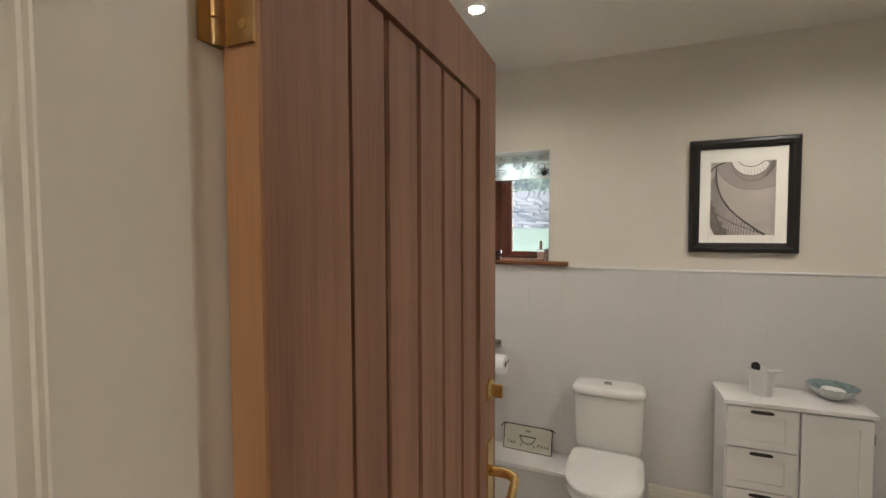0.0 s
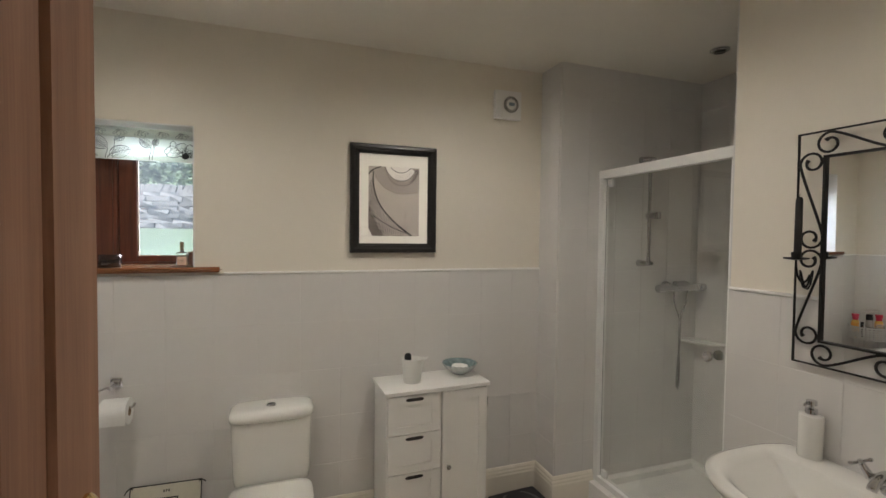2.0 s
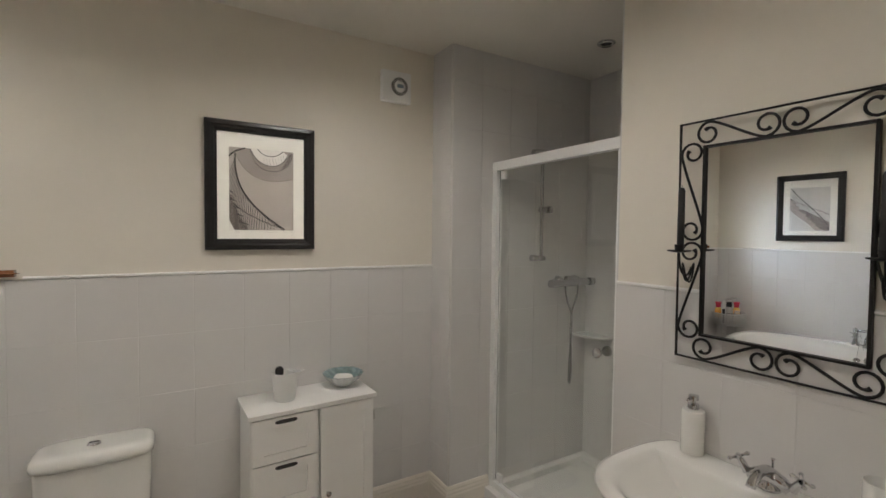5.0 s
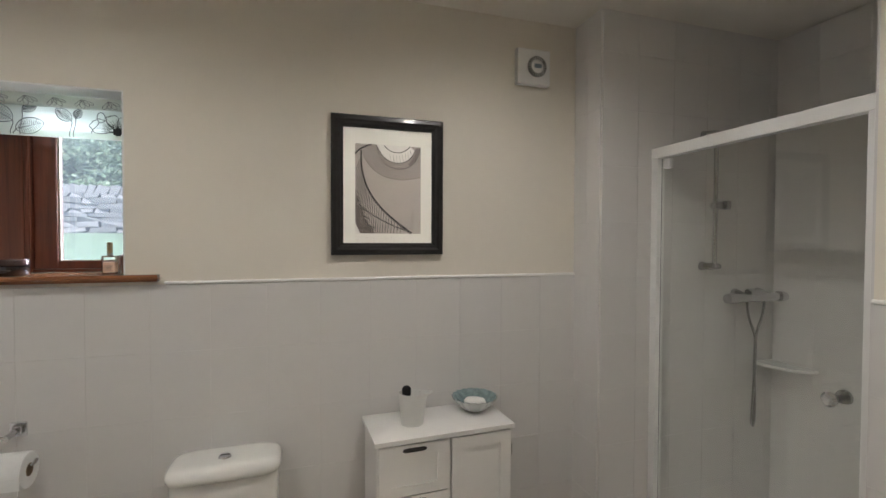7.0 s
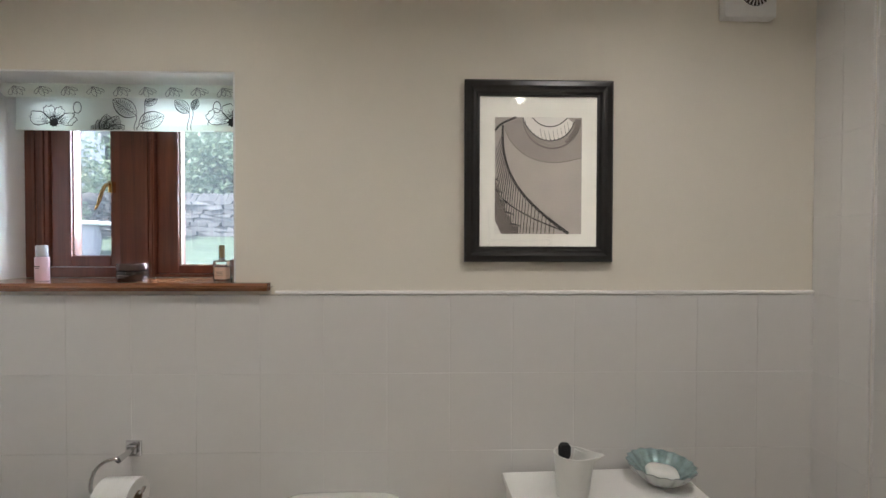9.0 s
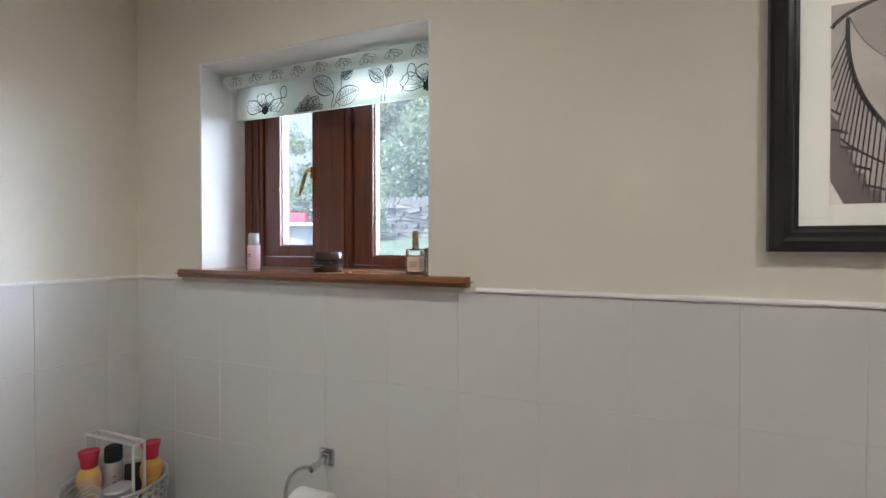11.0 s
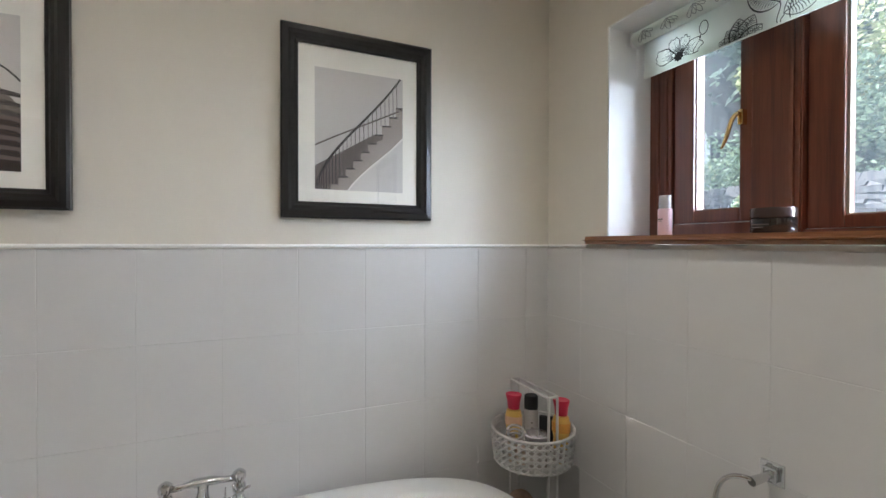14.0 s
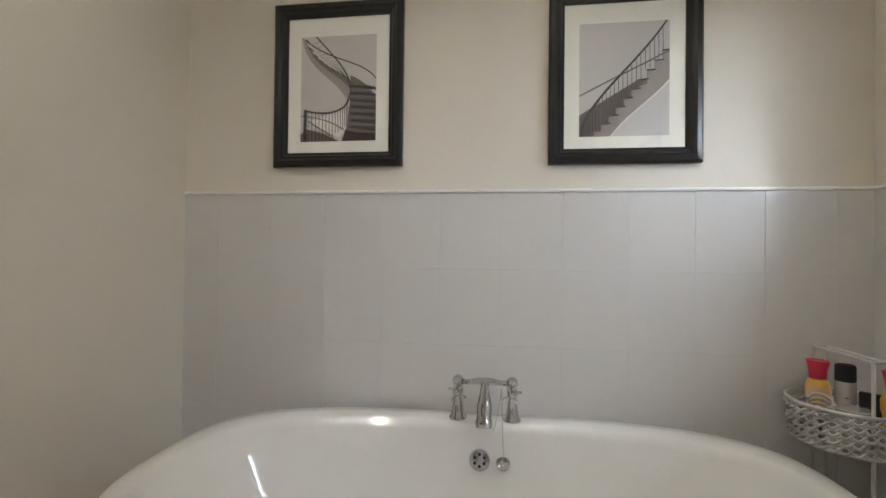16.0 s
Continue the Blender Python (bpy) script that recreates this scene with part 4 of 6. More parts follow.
for k in range(4):
    z1 = CH - 0.024 - k * 0.1925
    z0 = z1 - 0.187
    y0, y1 = -CD + 0.004, -CD + 0.022
    x0, x1 = 0.016, 0.283
    tmp = boxes((x0, x0 + 0.045, y0, y1, z0, z1), (x1 - 0.045, x1, y0, y1, z0, z1), (x0 + 0.045, x1 - 0.045, y0, y1, z0, z0 + 0.036), (x0 + 0.045, x1 - 0.045, y0, y1, z1 - 0.040, z1), (x0 + 0.045, x1 - 0.045, y0 + 0.007, y1, z0 + 0.036, z1 - 0.040))
    dr = part("drawer", tmp, M_LACQ, cab)
    part("handle_slot", loft([[(0.15 + 0.046 * (abs(math.cos(t)) ** 0.35) * math.copysign(1, math.cos(t)), y0 - 0.0006 + d, z1 - 0.020 + 0.0085 * math.sin(t)) for t in (2 * math.pi * (j + 0.5) / 24 for j in range(24))] for d in (0, 0.002)]), M_DARK, dr, "dark finger slot")
dx0, dx1, dz0, dz1 = 0.297, CW - 0.016, 0.066, CH - 0.024
y0, y1 = -CD + 0.004, -CD + 0.022
cdoor = part("cabinet_door", boxes((dx0, dx0 + 0.045, y0, y1, dz0, dz1), (dx1 - 0.045, dx1, y0, y1, dz0, dz1), (dx0 + 0.045, dx1 - 0.045, y0, y1, dz0, dz0 + 0.045), (dx0 + 0.045, dx1 - 0.045, y0, y1, dz1 - 0.045, dz1)), M_LACQ, cab)
part("door_panel", boxes((dx0 + 0.0452, dx1 - 0.0452, y0 + 0.007, y1 - 0.002, dz0 + 0.0452, dz1 - 0.0452)), M_LACQ, cdoor)
part("knob", lathe([(0, 0), (0.005, 0), (0.005, 0.01), (0.011, 0.015), (0.012, 0.021), (0.007, 0.026), (0, 0.027)], 24, m=pose(0.326, y0, 0.40, 90)), M_CHROME, cdoor, "small chrome knob", smooth="auto")
for z0 in (0.15, 0.68):
    part("hinge", boxes((CW - 0.0155, CW - 0.0115, y0 - 0.001, y0 + 0.016, z0, z0 + 0.045)), M_CHROME, cdoor)

M_BUCKET = mat("frosted_white_plastic", (0.78, 0.78, 0.75), 0.35, vary=0.03)
bucket = thing("plastic_jug", (2.130, 2.826, CH), "frosted white plastic jug on the cabinet", "jug")
n = 36
rr = []
for r, z, lip in ((0.036, 0, 0), (0.038, 0.002, 0), (0.045, 0.105, 0.2), (0.046, 0.118, 1.0), (0.043, 0.118, 1.0), (0.042, 0.104, 0.2), (0.035, 0.006, 0)):
    rr.append([(r * math.cos(t) + lip * 0.028 * max(0, math.cos(t)) ** 8, r * 0.85 * math.sin(t), z + lip * 0.006 * max(0, math.cos(t)) ** 8) for t in (2 * math.pi * k / n for k in range(n))])
part("jug", loft(rr), M_BUCKET, bucket, smooth="auto", m=pose(0, 0, 0, 0, 0, -20) @ Matrix.Diagonal((1.16, 1.16, 1.06, 1)))
brush = thing("hair_brush", (2.110, 2.836, CH + 0.010), "black handled brush standing in the jug", "brush")
part("handle", loft([oval(0, 0, z, a, b, 2.6, 24) for z, a, b in ((0.0, 0.008, 0.008), (0.09, 0.010, 0.010), (0.105, 0.017, 0.012), (0.128, 0.018, 0.013), (0.137, 0.012, 0.010), (0.140, 0.004, 0.004))]), M_INK, brush, smooth="auto")
part("stick", tube([(0.012, 0, 0.01), (0.03, -0.002, 0.122), (0.058, -0.004, 0.110)], [0.003, 0.003, 0.002], 8), M_BUCKET, brush, smooth=True)
M_TEAL = mat("silvered_teal_glaze", (0.34, 0.46, 0.47), 0.16, 0.55, vary=0.5, scale=45, bump=0.5, bscale=70, coat=0.6)
M_PEARL = mat("pale_pearl_glaze", (0.62, 0.64, 0.63), 0.2, 0.1, vary=0.15, scale=30, coat=0.4)
bowl = thing("shell_dish", (2.418, 2.888, CH), "fluted pearl dish with silvery teal inside on the cabinet", "dish")
bowl.scale = (0.93, 0.93, 1.0)
rr = []
n = 96
for r, z in ((0.028, 0.0), (0.032, 0.001), (0.05, 0.010), (0.082, 0.034), (0.101, 0.058), (0.103, 0.061), (0.099, 0.060), (0.079, 0.037), (0.048, 0.014), (0.02, 0.010)):
    rr.append([(r * (1 + 0.035 * (r / 0.1) * math.cos(18 * t)) * math.cos(t), r * (1 + 0.035 * (r / 0.1) * math.cos(18 * t)) * math.sin(t), z) for t in (2 * math.pi * k / n for k in range(n))])
part("dish", loft(rr), M_PEARL, bowl, smooth="auto")
part("inner_glaze", loft([[(x, y, z + 0.0015) for x, y, z in ring] for ring in rr[5:]], cap=False), M_TEAL, bowl, "shiny silvery teal glaze", smooth="auto")
soap = thing("soap_bar", (2.418, 2.884, CH + 0.020), "white oval bar of soap in the dish", "soap")
part("bar", loft([oval(0, 0, z, a, b, 2.5, 40) for z, a, b in ((0, 0.03, 0.02), (0.006, 0.043, 0.03), (0.018, 0.047, 0.033), (0.028, 0.042, 0.028), (0.033, 0.026, 0.016))]), mat("white_soap", (0.82, 0.81, 0.77), 0.45, vary=0.03), soap, smooth=True, m=pose(0, 0, 0, 8, 4, -15))
fan = thing("extractor_fan", (2.734, 3.0, 2.243), "white square extractor fan with a round grey grille", "extractor fan")
part("housing", boxes((-0.083, 0.083, -0.032, 0, 0, 0.161)), M_WHITEMETAL, fan, bevel=0.005)
part("grille", lathe([(0.030, 0.0), (0.030, 0.006), (0.047, 0.006), (0.047, 0.0)], 48, m=pose(0.014, -0.032, 0.082, 90)), M_DARK, fan, "dark circular grille")
for k in range(24):
    t = 2 * math.pi * k / 24
    part("slat", boxes((0.029, 0.048, -0.0012, 0.0012, 0.004, 0.0085)), M_WHITEMETAL, fan, m=pose(0.014, -0.032, 0.082, 90) @ pose(0, 0, 0, 0, 0, math.degrees(t)))
hub = part("centre_cap", lathe([(0, 0.011), (0.024, 0.010), (0.029, 0.006), (0.03, 0), (0, 0)], 40, m=pose(0.014, -0.032, 0.082, 90)), M_WHITEMETAL, fan, smooth="auto")
part("badge", boxes((-0.004, 0.032, -0.0455, -0.043, 0.073, 0.091)), mat("grey_blue_badge", (0.22, 0.28, 0.34), 0.4), hub, "small grey oblong badge", bevel=0.003)

# ---- basin and mirror ----
BY = 1.37
basin = thing("pedestal_basin", (MIRROR_X - 0.008, BY, 0), "white pedestal wash basin with a curved front", "basin")


def dee(cx, z, a, b, back, p=2.5, n=72):
    return [(min(x, back), y, zz) for x, y, zz in oval(cx, 0, z, a, b, p, n)]


rows = [dee(-0.2, 0.66, 0.10, 0.10, -0.03), dee(-0.2, 0.70, 0.15, 0.16, -0.001), dee(-0.2, 0.78, 0.245, 0.285, 0, 2.8), dee(-0.2, 0.815, 0.294, 0.338, 0, 2.9), dee(-0.2, 0.837, 0.304, 0.350, 0, 2.9), dee(-0.2, 0.847, 0.300, 0.346, -0.003, 2.9), dee(-0.2, 0.850, 0.286, 0.332, -0.012, 2.9), dee(-0.2, 0.848, 0.270, 0.316, -0.112, 2.9)]
rows += [dee(-0.205, zz, a, c, back, 2.7) for zz, a, c, back in ((0.843, 0.258, 0.302, -0.118), (0.829, 0.246, 0.288, -0.124), (0.785, 0.205, 0.24, -0.135), (0.735, 0.14, 0.165, -0.155), (0.715, 0.05, 0.07, -0.175))]
part("bowl", loft(rows), M_CERAMIC, basin, smooth=True)
part("pedestal", loft([oval(-0.16, 0, z, a, b, 2.6, 48) for z, a, b in ((0, 0.12, 0.115), (0.03, 0.115, 0.11), (0.1, 0.09, 0.085), (0.5, 0.085, 0.08), (0.66, 0.10, 0.10), (0.7, 0.12, 0.12))]), M_CERAMIC, basin, smooth="auto")
part("overflow_hole", cyl(0.011, 0.006, seg=24, m=pose(-0.1285, 0.012, 0.806, 0, -78, 0)), M_DARK, basin, "dark overflow opening with chrome rim")
tap = thing("basin_mixer_tap", (3.13, 1.36, 0.853), "chrome basin mixer with cross-head handles", "tap")
part("base", tube([(0, -0.05, 0.015), (0, -0.03, 0.028), (0, 0, 0.036), (0, 0.03, 0.028), (0, 0.05, 0.015)], [0.016, 0.019, 0.024, 0.019, 0.016], 18), M_CHROME, tap, smooth=True)
part("foot", lathe([(0, 0), (0.03, 0), (0.03, 0.006), (0.022, 0.014), (0.02, 0.03), (0, 0.03)], 28), M_CHROME, tap, smooth="auto")
part("spout", tube(bez((0, 0, 0.04), (-0.03, 0, 0.075), (-0.09, 0, 0.06), (-0.105, 0, 0.03), 12), [0.018, 0.017, 0.016, 0.015, 0.014, 0.014, 0.013, 0.013, 0.012, 0.012, 0.012, 0.012, 0.012], 16), M_CHROME, tap, smooth=True)
part("lift_rod", tube([(0.018, 0, 0.03), (0.018, 0, 0.07), (0.018, 0, 0.078)], [0.003, 0.003, 0.006], 10), M_CHROME, tap, smooth=True)
for s in (-1, 1):
    hd = part("handle_stem", tube([(0, 0.055 * s, 0.02), (-0.004, 0.074 * s, 0.052)], [0.013, 0.009], 14), M_CHROME, tap, smooth="auto")
    c = Vector((-0.005, 0.078 * s, 0.058))
    for k in range(4):
        t = math.pi / 2 * k + 0.6
        d = Vector((math.cos(t), 0.8 * math.sin(t), -0.5 * s * math.sin(t))).normalized()
        part("spoke", tube([c, c + 0.018 * d, c + 0.025 * d, c + 0.031 * d], [0.0045, 0.004, 0.0068, 0.003], 10), M_CHROME, hd, smooth=True)
disp = thing("soap_dispenser", (3.15, 1.588, 0.852), "white ceramic soap dispenser with a chrome pump", "soap dispenser")
part("bottle", lathe([(0, 0), (0.034, 0), (0.035, 0.004), (0.035, 0.135), (0.033, 0.139), (0.020, 0.141), (0, 0.141)], 36), M_CERAMIC, disp, smooth="auto")
pump = part("pump", lathe([(0.013, 0.141), (0.017, 0.143), (0.017, 0.158), (0.006, 0.160), (0.006, 0.170), (0.015, 0.172), (0.015, 0.186), (0, 0.188)], 24), M_CHROME, disp, smooth="auto")
part("nozzle", tube([(0, 0, 0.180), (-0.03, 0.0, 0.178), (-0.036, 0, 0.172)], [0.006, 0.0045, 0.0035], 10), M_CHROME, pump, smooth=True)
cup = thing("toothbrush_tumbler", (3.15, 1.135, 0.852), "white ceramic tumbler on the basin", "tumbler")
part("tumbler", lathe([(0, 0), (0.034, 0), (0.035, 0.004), (0.036, 0.118), (0.034, 0.12), (0.032, 0.117), (0.031, 0.01), (0, 0.008)], 36), M_CERAMIC, cup, smooth="auto")

# wrought iron mirror: local x runs along the wall to the viewer's right, y out of the wall is negative
MW, MH, BAND = 0.577, 0.774, 0.088
mirror = thing("wrought_iron_mirror", (MIRROR_X - 0.004, (1.095 + 1.672) / 2, 1.148), "wall mirror in a black wrought iron scroll frame", "mirror", rz=-88.6)
mirror.rotation_euler.x = radians(0.6)


def rect_bar(x0, x1, z0, z1, r, y=-0.010):
    return tube([(x0, y, z0), (x1, y, z0), (x1, y, z1), (x0, y, z1)], r, 8, closed=True)


part("outer_frame", rect_bar(-MW / 2, MW / 2, 0, MH, 0.0054), M_IRON, mirror)
IX, IZ0, IZ1 = MW / 2 - BAND, BAND, MH - BAND
part("inner_frame", boxes((-IX - 0.008, -IX, -0.024, -0.002, IZ0 - 0.008, IZ1 + 0.008), (IX, IX + 0.008, -0.024, -0.002, IZ0 - 0.008, IZ1 + 0.008), (-IX, IX, -0.024, -0.002, IZ0 - 0.008, IZ0), (-IX, IX, -0.024, -0.002, IZ1, IZ1 + 0.008)), M_IRON, mirror, bevel=0.002)
part("mirror_glass", boxes((-IX, IX, -0.014, -0.008, IZ0, IZ1)), M_MIRROR, mirror, "silvered mirror glass")


def s_scroll(length, w, flip):
    """An S of bar with a curl at either end, in a band of length and width w."""
    R = w * 0.46
    pts = []
    for k in range(19):
        t = radians(90 + 400 * (1 - k / 18))
        r = R * (0.42 + 0.58 * (k / 18))
        pts.append((R + r * math.cos(t), w / 2 + r * math.sin(t)))
    pts += bez((R, w / 2 + R), (R * 1.9, w / 2 + R), (length - 1.9 * R, w / 2 - R), (length - R, w / 2 - R), 14)[1:-1]
    for k in range(19):
        t = radians(-90 + 400 * k / 18)
        r = R * (1 - 0.58 * (k / 18))
        pts.append((length - R + r * math.cos(t), w / 2 + r * math.sin(t)))
    return [(u, (w - v) if flip else v) for u, v in pts]


def scroll(place, length, flip):
    pts = [place(u, v) for u, v in s_scroll(length, BAND - 0.008, flip)]
    rad = [0.0068, 0.0058] + [0.0042] * (len(pts) - 4) + [0.0058, 0.0068]
    part("scroll", tube(pts, rad, 8), M_IRON, mirror, smooth=True)


half_w, half_h = (2 * IX + 0.07) / 2, (IZ1 - IZ0 + 0.05) / 2
zc = MH / 2
for s in (-1, 1):
    scroll(lambda u, v: (s * (half_w - u), -0.010, MH - BAND + 0.006 + v), half_w, False)
    scroll(lambda u, v: (s * (half_w - u), -0.010, BAND - 0.006 - v), half_w, False)
    scroll(lambda u, v: (-MW / 2 + BAND - 0.006 - v, -0.010, zc + s * (half_h - u)), half_h, False)
    scroll(lambda u, v: (MW / 2 - BAND + 0.006 + v, -0.010, zc + s * (half_h - u)), half_h, False)
for s in (-1, 1):
    x = s * 0.243
    arm = part("candle_arm", tube(bez((x, -0.012, 0.30), (x, -0.03, 0.26), (x, -0.085, 0.27), (x, -0.085, 0.352), 16), 0.0035, 8), M_IRON, mirror, smooth=True)
    part("drip_plate", lathe([(0, 0.352), (0.012, 0.352), (0.034, 0.356), (0.036, 0.360), (0.01, 0.357), (0, 0.357)], 28, m=pose(x, -0.085, 0)), M_IRON, arm, smooth="auto")
    part("cup", lathe([(0, 0.357), (0.0125, 0.357), (0.014, 0.378), (0.0125, 0.378), (0.011, 0.36), (0, 0.36)], 20, m=pose(x, -0.085, 0)), M_IRON, arm, smooth="auto")
    part("leaf_ring", tube([(x + 0.016 * math.cos(t), -0.03 + 0.018 * math.sin(t), 0.285 + 0.03 * math.sin(2 * t)) for t in (2 * math.pi * k / 24 for k in range(24))], 0.003, 6, closed=True), M_IRON, arm, smooth=True)
    cd = thing("candle", (MIRROR_X - 0.089, (1.095 + 1.672) / 2 - x, 1.148 + 0.361), "unlit black dinner candle in the mirror's holder", "candle", "mirror candles")
    part("wax", lathe([(0, 0), (0.0108, 0), (0.0108, 0.02), (0.0102, 0.188), (0.007, 0.197), (0, 0.197)], 20), mat("black_wax", (0.015, 0.014, 0.015), 0.4, vary=0.1), cd, smooth="auto")
    part("wick", tube([(0, 0, 0.195), (0.001, 0, 0.206)], 0.0009, 6), M_INK, cd)

# ---- towel rail ----
trail = thing("towel_radiator", (2.2, 0.760, 0.12), "chrome ladder towel radiator on the wall", "towel radiator")
for x in (0, 0.5):
    part("upright", tube([(x, 0, 0), (x, 0, 1.675), (x, 0, 1.68)], [0.0155, 0.0155, 0.010], 20), M_CHROME, trail, smooth="auto")
for k in range(14):
    z = 0.08 + k * 0.092 + 0.12 * (k > 4) + 0.12 * (k > 9)
    part("bar", tube([(0.01, 0.004, z), (0.25, 0.022, z), (0.49, 0.004, z)], 0.010, 12), M_CHROME, trail, smooth=True)
for x in (0, 0.5):
    for z in (0.25, 1.45):
        part("bracket", tube([(x, -0.189, z), (x, -0.012, z)], 0.008, 10), M_CHROME, trail)

# ---- roller blind and things on the sill ----
blind = thing("roller_blind", (0.707, 3.095, 1.905), "white roller blind printed with black line flowers, nearly raised", "blind")
BL, BR = -0.385, 0.392
part("roll", tube([(BL, 0, 0.124), (BR, 0, 0.124)], 0.022, 28), M_FABRIC, blind, "rolled printed cloth", smooth="auto")
cloth = part("cloth", boxes((BL + 0.012, BR, 0.0225, 0.0236, 0.0, 0.13)), M_FABRIC, blind)
part("hem", boxes((BL + 0.012, BR, 0.0205, 0.026, -0.002, 0.022)), M_FABRIC, blind, "stitched hem with a bar inside")
for x in (BL - 0.004, BR):
    part("bracket", boxes((x, x + 0.004, -0.022, 0.03, 0.095, 0.148)), M_WHITEMETAL, blind, bevel=0.001)
part("cord", tube([(BL - 0.001, 0.005, 0.13), (BL - 0.001, 0.006, 0.03), (BL - 0.001, 0.010, 0.0), (BL - 0.001, 0.014, 0.03), (BL - 0.001, 0.012, 0.13)], 0.0022, 6), M_WHITEMETAL, blind, smooth=True)
LIFT = -0.0198


def poppy(bm, cx, cz, r, lift, seed):
    """A sketched poppy: ragged fans of petals round a dark heart, hatched with fine strokes."""
    rp = random.Random(seed)
    for a0, a1, rad in ((-0.25, 0.75, 1.5), (0.65, 1.55, 1.2), (1.45, 2.35, 1.3), (2.3, 3.35, 1.6)):
        n_ = 11
        rim = []
        for k in range(n_ + 1):
            a = a0 + (a1 - a0) * k / n_
            q = r * rad * (0.62 + 0.38 * math.sin(math.pi * k / n_) ** 0.6) * rp.uniform(0.93, 1.07)
            rim.append((cx + q * math.cos(a), cz + 0.9 * q * math.sin(a)))
        ribbon(bm, [(cx, cz)] + rim + [(cx, cz)], [0.001] + [rp.uniform(0.0014, 0.0032) for _ in rim] + [0.001], lift)
        for k in range(1, n_):
            f0, f1 = rp.uniform(0.2, 0.35), rp.uniform(0.55, 0.85)
            x, z = rim[k]
            ribbon(bm, [(cx + f0 * (x - cx), cz + f0 * (z - cz)), (cx + f1 * (x - cx), cz + f1 * (z - cz))], [0.0016, 0.0006], lift)
    patch(bm, [(cx + r * (0.26 + 0.09 * (k % 2)) * math.cos(t), cz + r * (0.24 + 0.09 * (k % 2)) * math.sin(t)) for k, t in enumerate(2 * math.pi * k / 18 for k in range(18))], lift - 0.0002)


def leaf(bm, x0, z0, ang, ln, lift, seed):
    """A sketched leaf: outline pressed heavier on one side, midrib and slanting veins."""
    rp = random.Random(seed)
    d, n_ = Vector((math.cos(ang), math.sin(ang))), Vector((-math.sin(ang), math.cos(ang)))
    a, tip = Vector((x0, z0)), Vector((x0, z0)) + d * ln
    for s in (-1, 1):
        side = bez(a, a + d * ln * 0.2 + n_ * s * ln * 0.44, a + d * ln * 0.75 + n_ * s * ln * 0.40, tip, 14)
        ribbon(bm, side, [0.0014 + (0.0022 if s > 0 else 0.0006) * math.sin(math.pi * k / 14) for k in range(15)], lift)
        for k in range(2, 14):
            e = Vector(side[k])
            c = a + d * ln * (k / 16.5)
            f = rp.uniform(0.75, 0.98)
            ribbon(bm, [c, c + (e - c) * 0.5 * f + d * ln * 0.02, c + (e - c) * f], [0.0011, 0.0018 + 0.0012 * (s > 0) * rp.random(), 0.0007], lift)
    ribbon(bm, [a, tip], [0.0026, 0.0010], lift)


def stalk(bm, x0, z0, x1, z1, bow, lift):
    ribbon(bm, bez((x0, z0), (x0 + bow, z0 + 0.35 * (z1 - z0)), (x1 - bow, z0 + 0.7 * (z1 - z0)), (x1, z1), 8), 0.0022, lift)


for k, (cx, cz, r_) in enumerate(((-0.248, 0.024, 0.050), (0.345, 0.030, 0.056))):
    bm = bmesh.new()
    poppy(bm, cx, cz, r_, LIFT, 40 + k)
    part("flower_print", bm, M_INK, cloth)
    bm = bmesh.new()
    bx0, bz0 = cx + (0.078 if k == 0 else -0.052), cz + 0.050
    ribbon(bm, [(bx0 + 0.013 * math.cos(t), bz0 + 0.019 * math.sin(t)) for t in (2 * math.pi * j / 14 for j in range(15))], 0.0024, LIFT)
    stalk(bm, bx0 - 0.01, bz0 - 0.016, bx0 - 0.03, max(0.003, bz0 - 0.06), 0.008, LIFT)
    part("bud_print", bm, M_INK, cloth)
bm = bmesh.new()
for k in range(5):
    leaf(bm, -0.075, -0.022, 0.55 + 0.5 * k, 0.070 + 0.010 * math.sin(1.3 * k), LIFT, 60 + k)
for v in bm.verts:
    v.co.z = max(v.co.z, 0.001)
part("petal_fan_print", bm, M_INK, cloth)
for k, (x0, z0, ang, ln) in enumerate(((0.024, 0.050, 2.55, 0.092), (0.032, 0.020, 0.33, 0.090), (0.052, 0.088, 0.45, 0.048), (0.200, 0.062, 2.45, 0.062), (0.212, 0.070, 1.15, 0.040))):
    bm = bmesh.new()
    leaf(bm, x0, z0, ang, ln, LIFT, 80 + k)
    stalk(bm, x0, z0, x0 - 0.006, 0.002, 0.006, LIFT)
    part("leaf_print", bm, M_INK, cloth)
M_GREYINK = mat("grey_print", (0.36, 0.36, 0.37), 0.85, vary=0.3, scale=40)
for k in range(9):
    bm = bmesh.new()
    x0 = -0.36 + 0.084 * k
    for j in range(4):
        a_ = 0.5 + 0.5 * j
        tip = (x0 + 0.018 + 0.040 * math.cos(a_), 0.006 + 0.036 * math.sin(a_) * (0.8 + 0.2 * ((k + j) % 2)))
        for s in (-1, 1):
            ribbon(bm, bez((x0 + 0.018, 0.002), (x0 + 0.018 + 0.3 * (tip[0] - x0) - 0.009 * s, 0.012 + 0.006 * s), (tip[0] - 0.012 * s, tip[1] - 0.008), tip, 8), 0.0019, 0.0)
    for v in bm.verts:
        t = 2.75 + v.co.z / 0.026
        v.co.y, v.co.z = 0.0227 * math.cos(t), 0.124 + 0.0227 * math.sin(t)
    part("roll_print", bm, M_GREYINK, blind)
M_CLEAR = glass_mat("bottle_glass", (0.98, 0.97, 0.95))
M_PINK = mat("pink_plastic", (0.72, 0.50, 0.54), 0.3, vary=0.04)
pk = thing("pink_pump_bottle", (0.462, 3.06, 1.402), "small pink cosmetic bottle with a clear cap", "bottle")
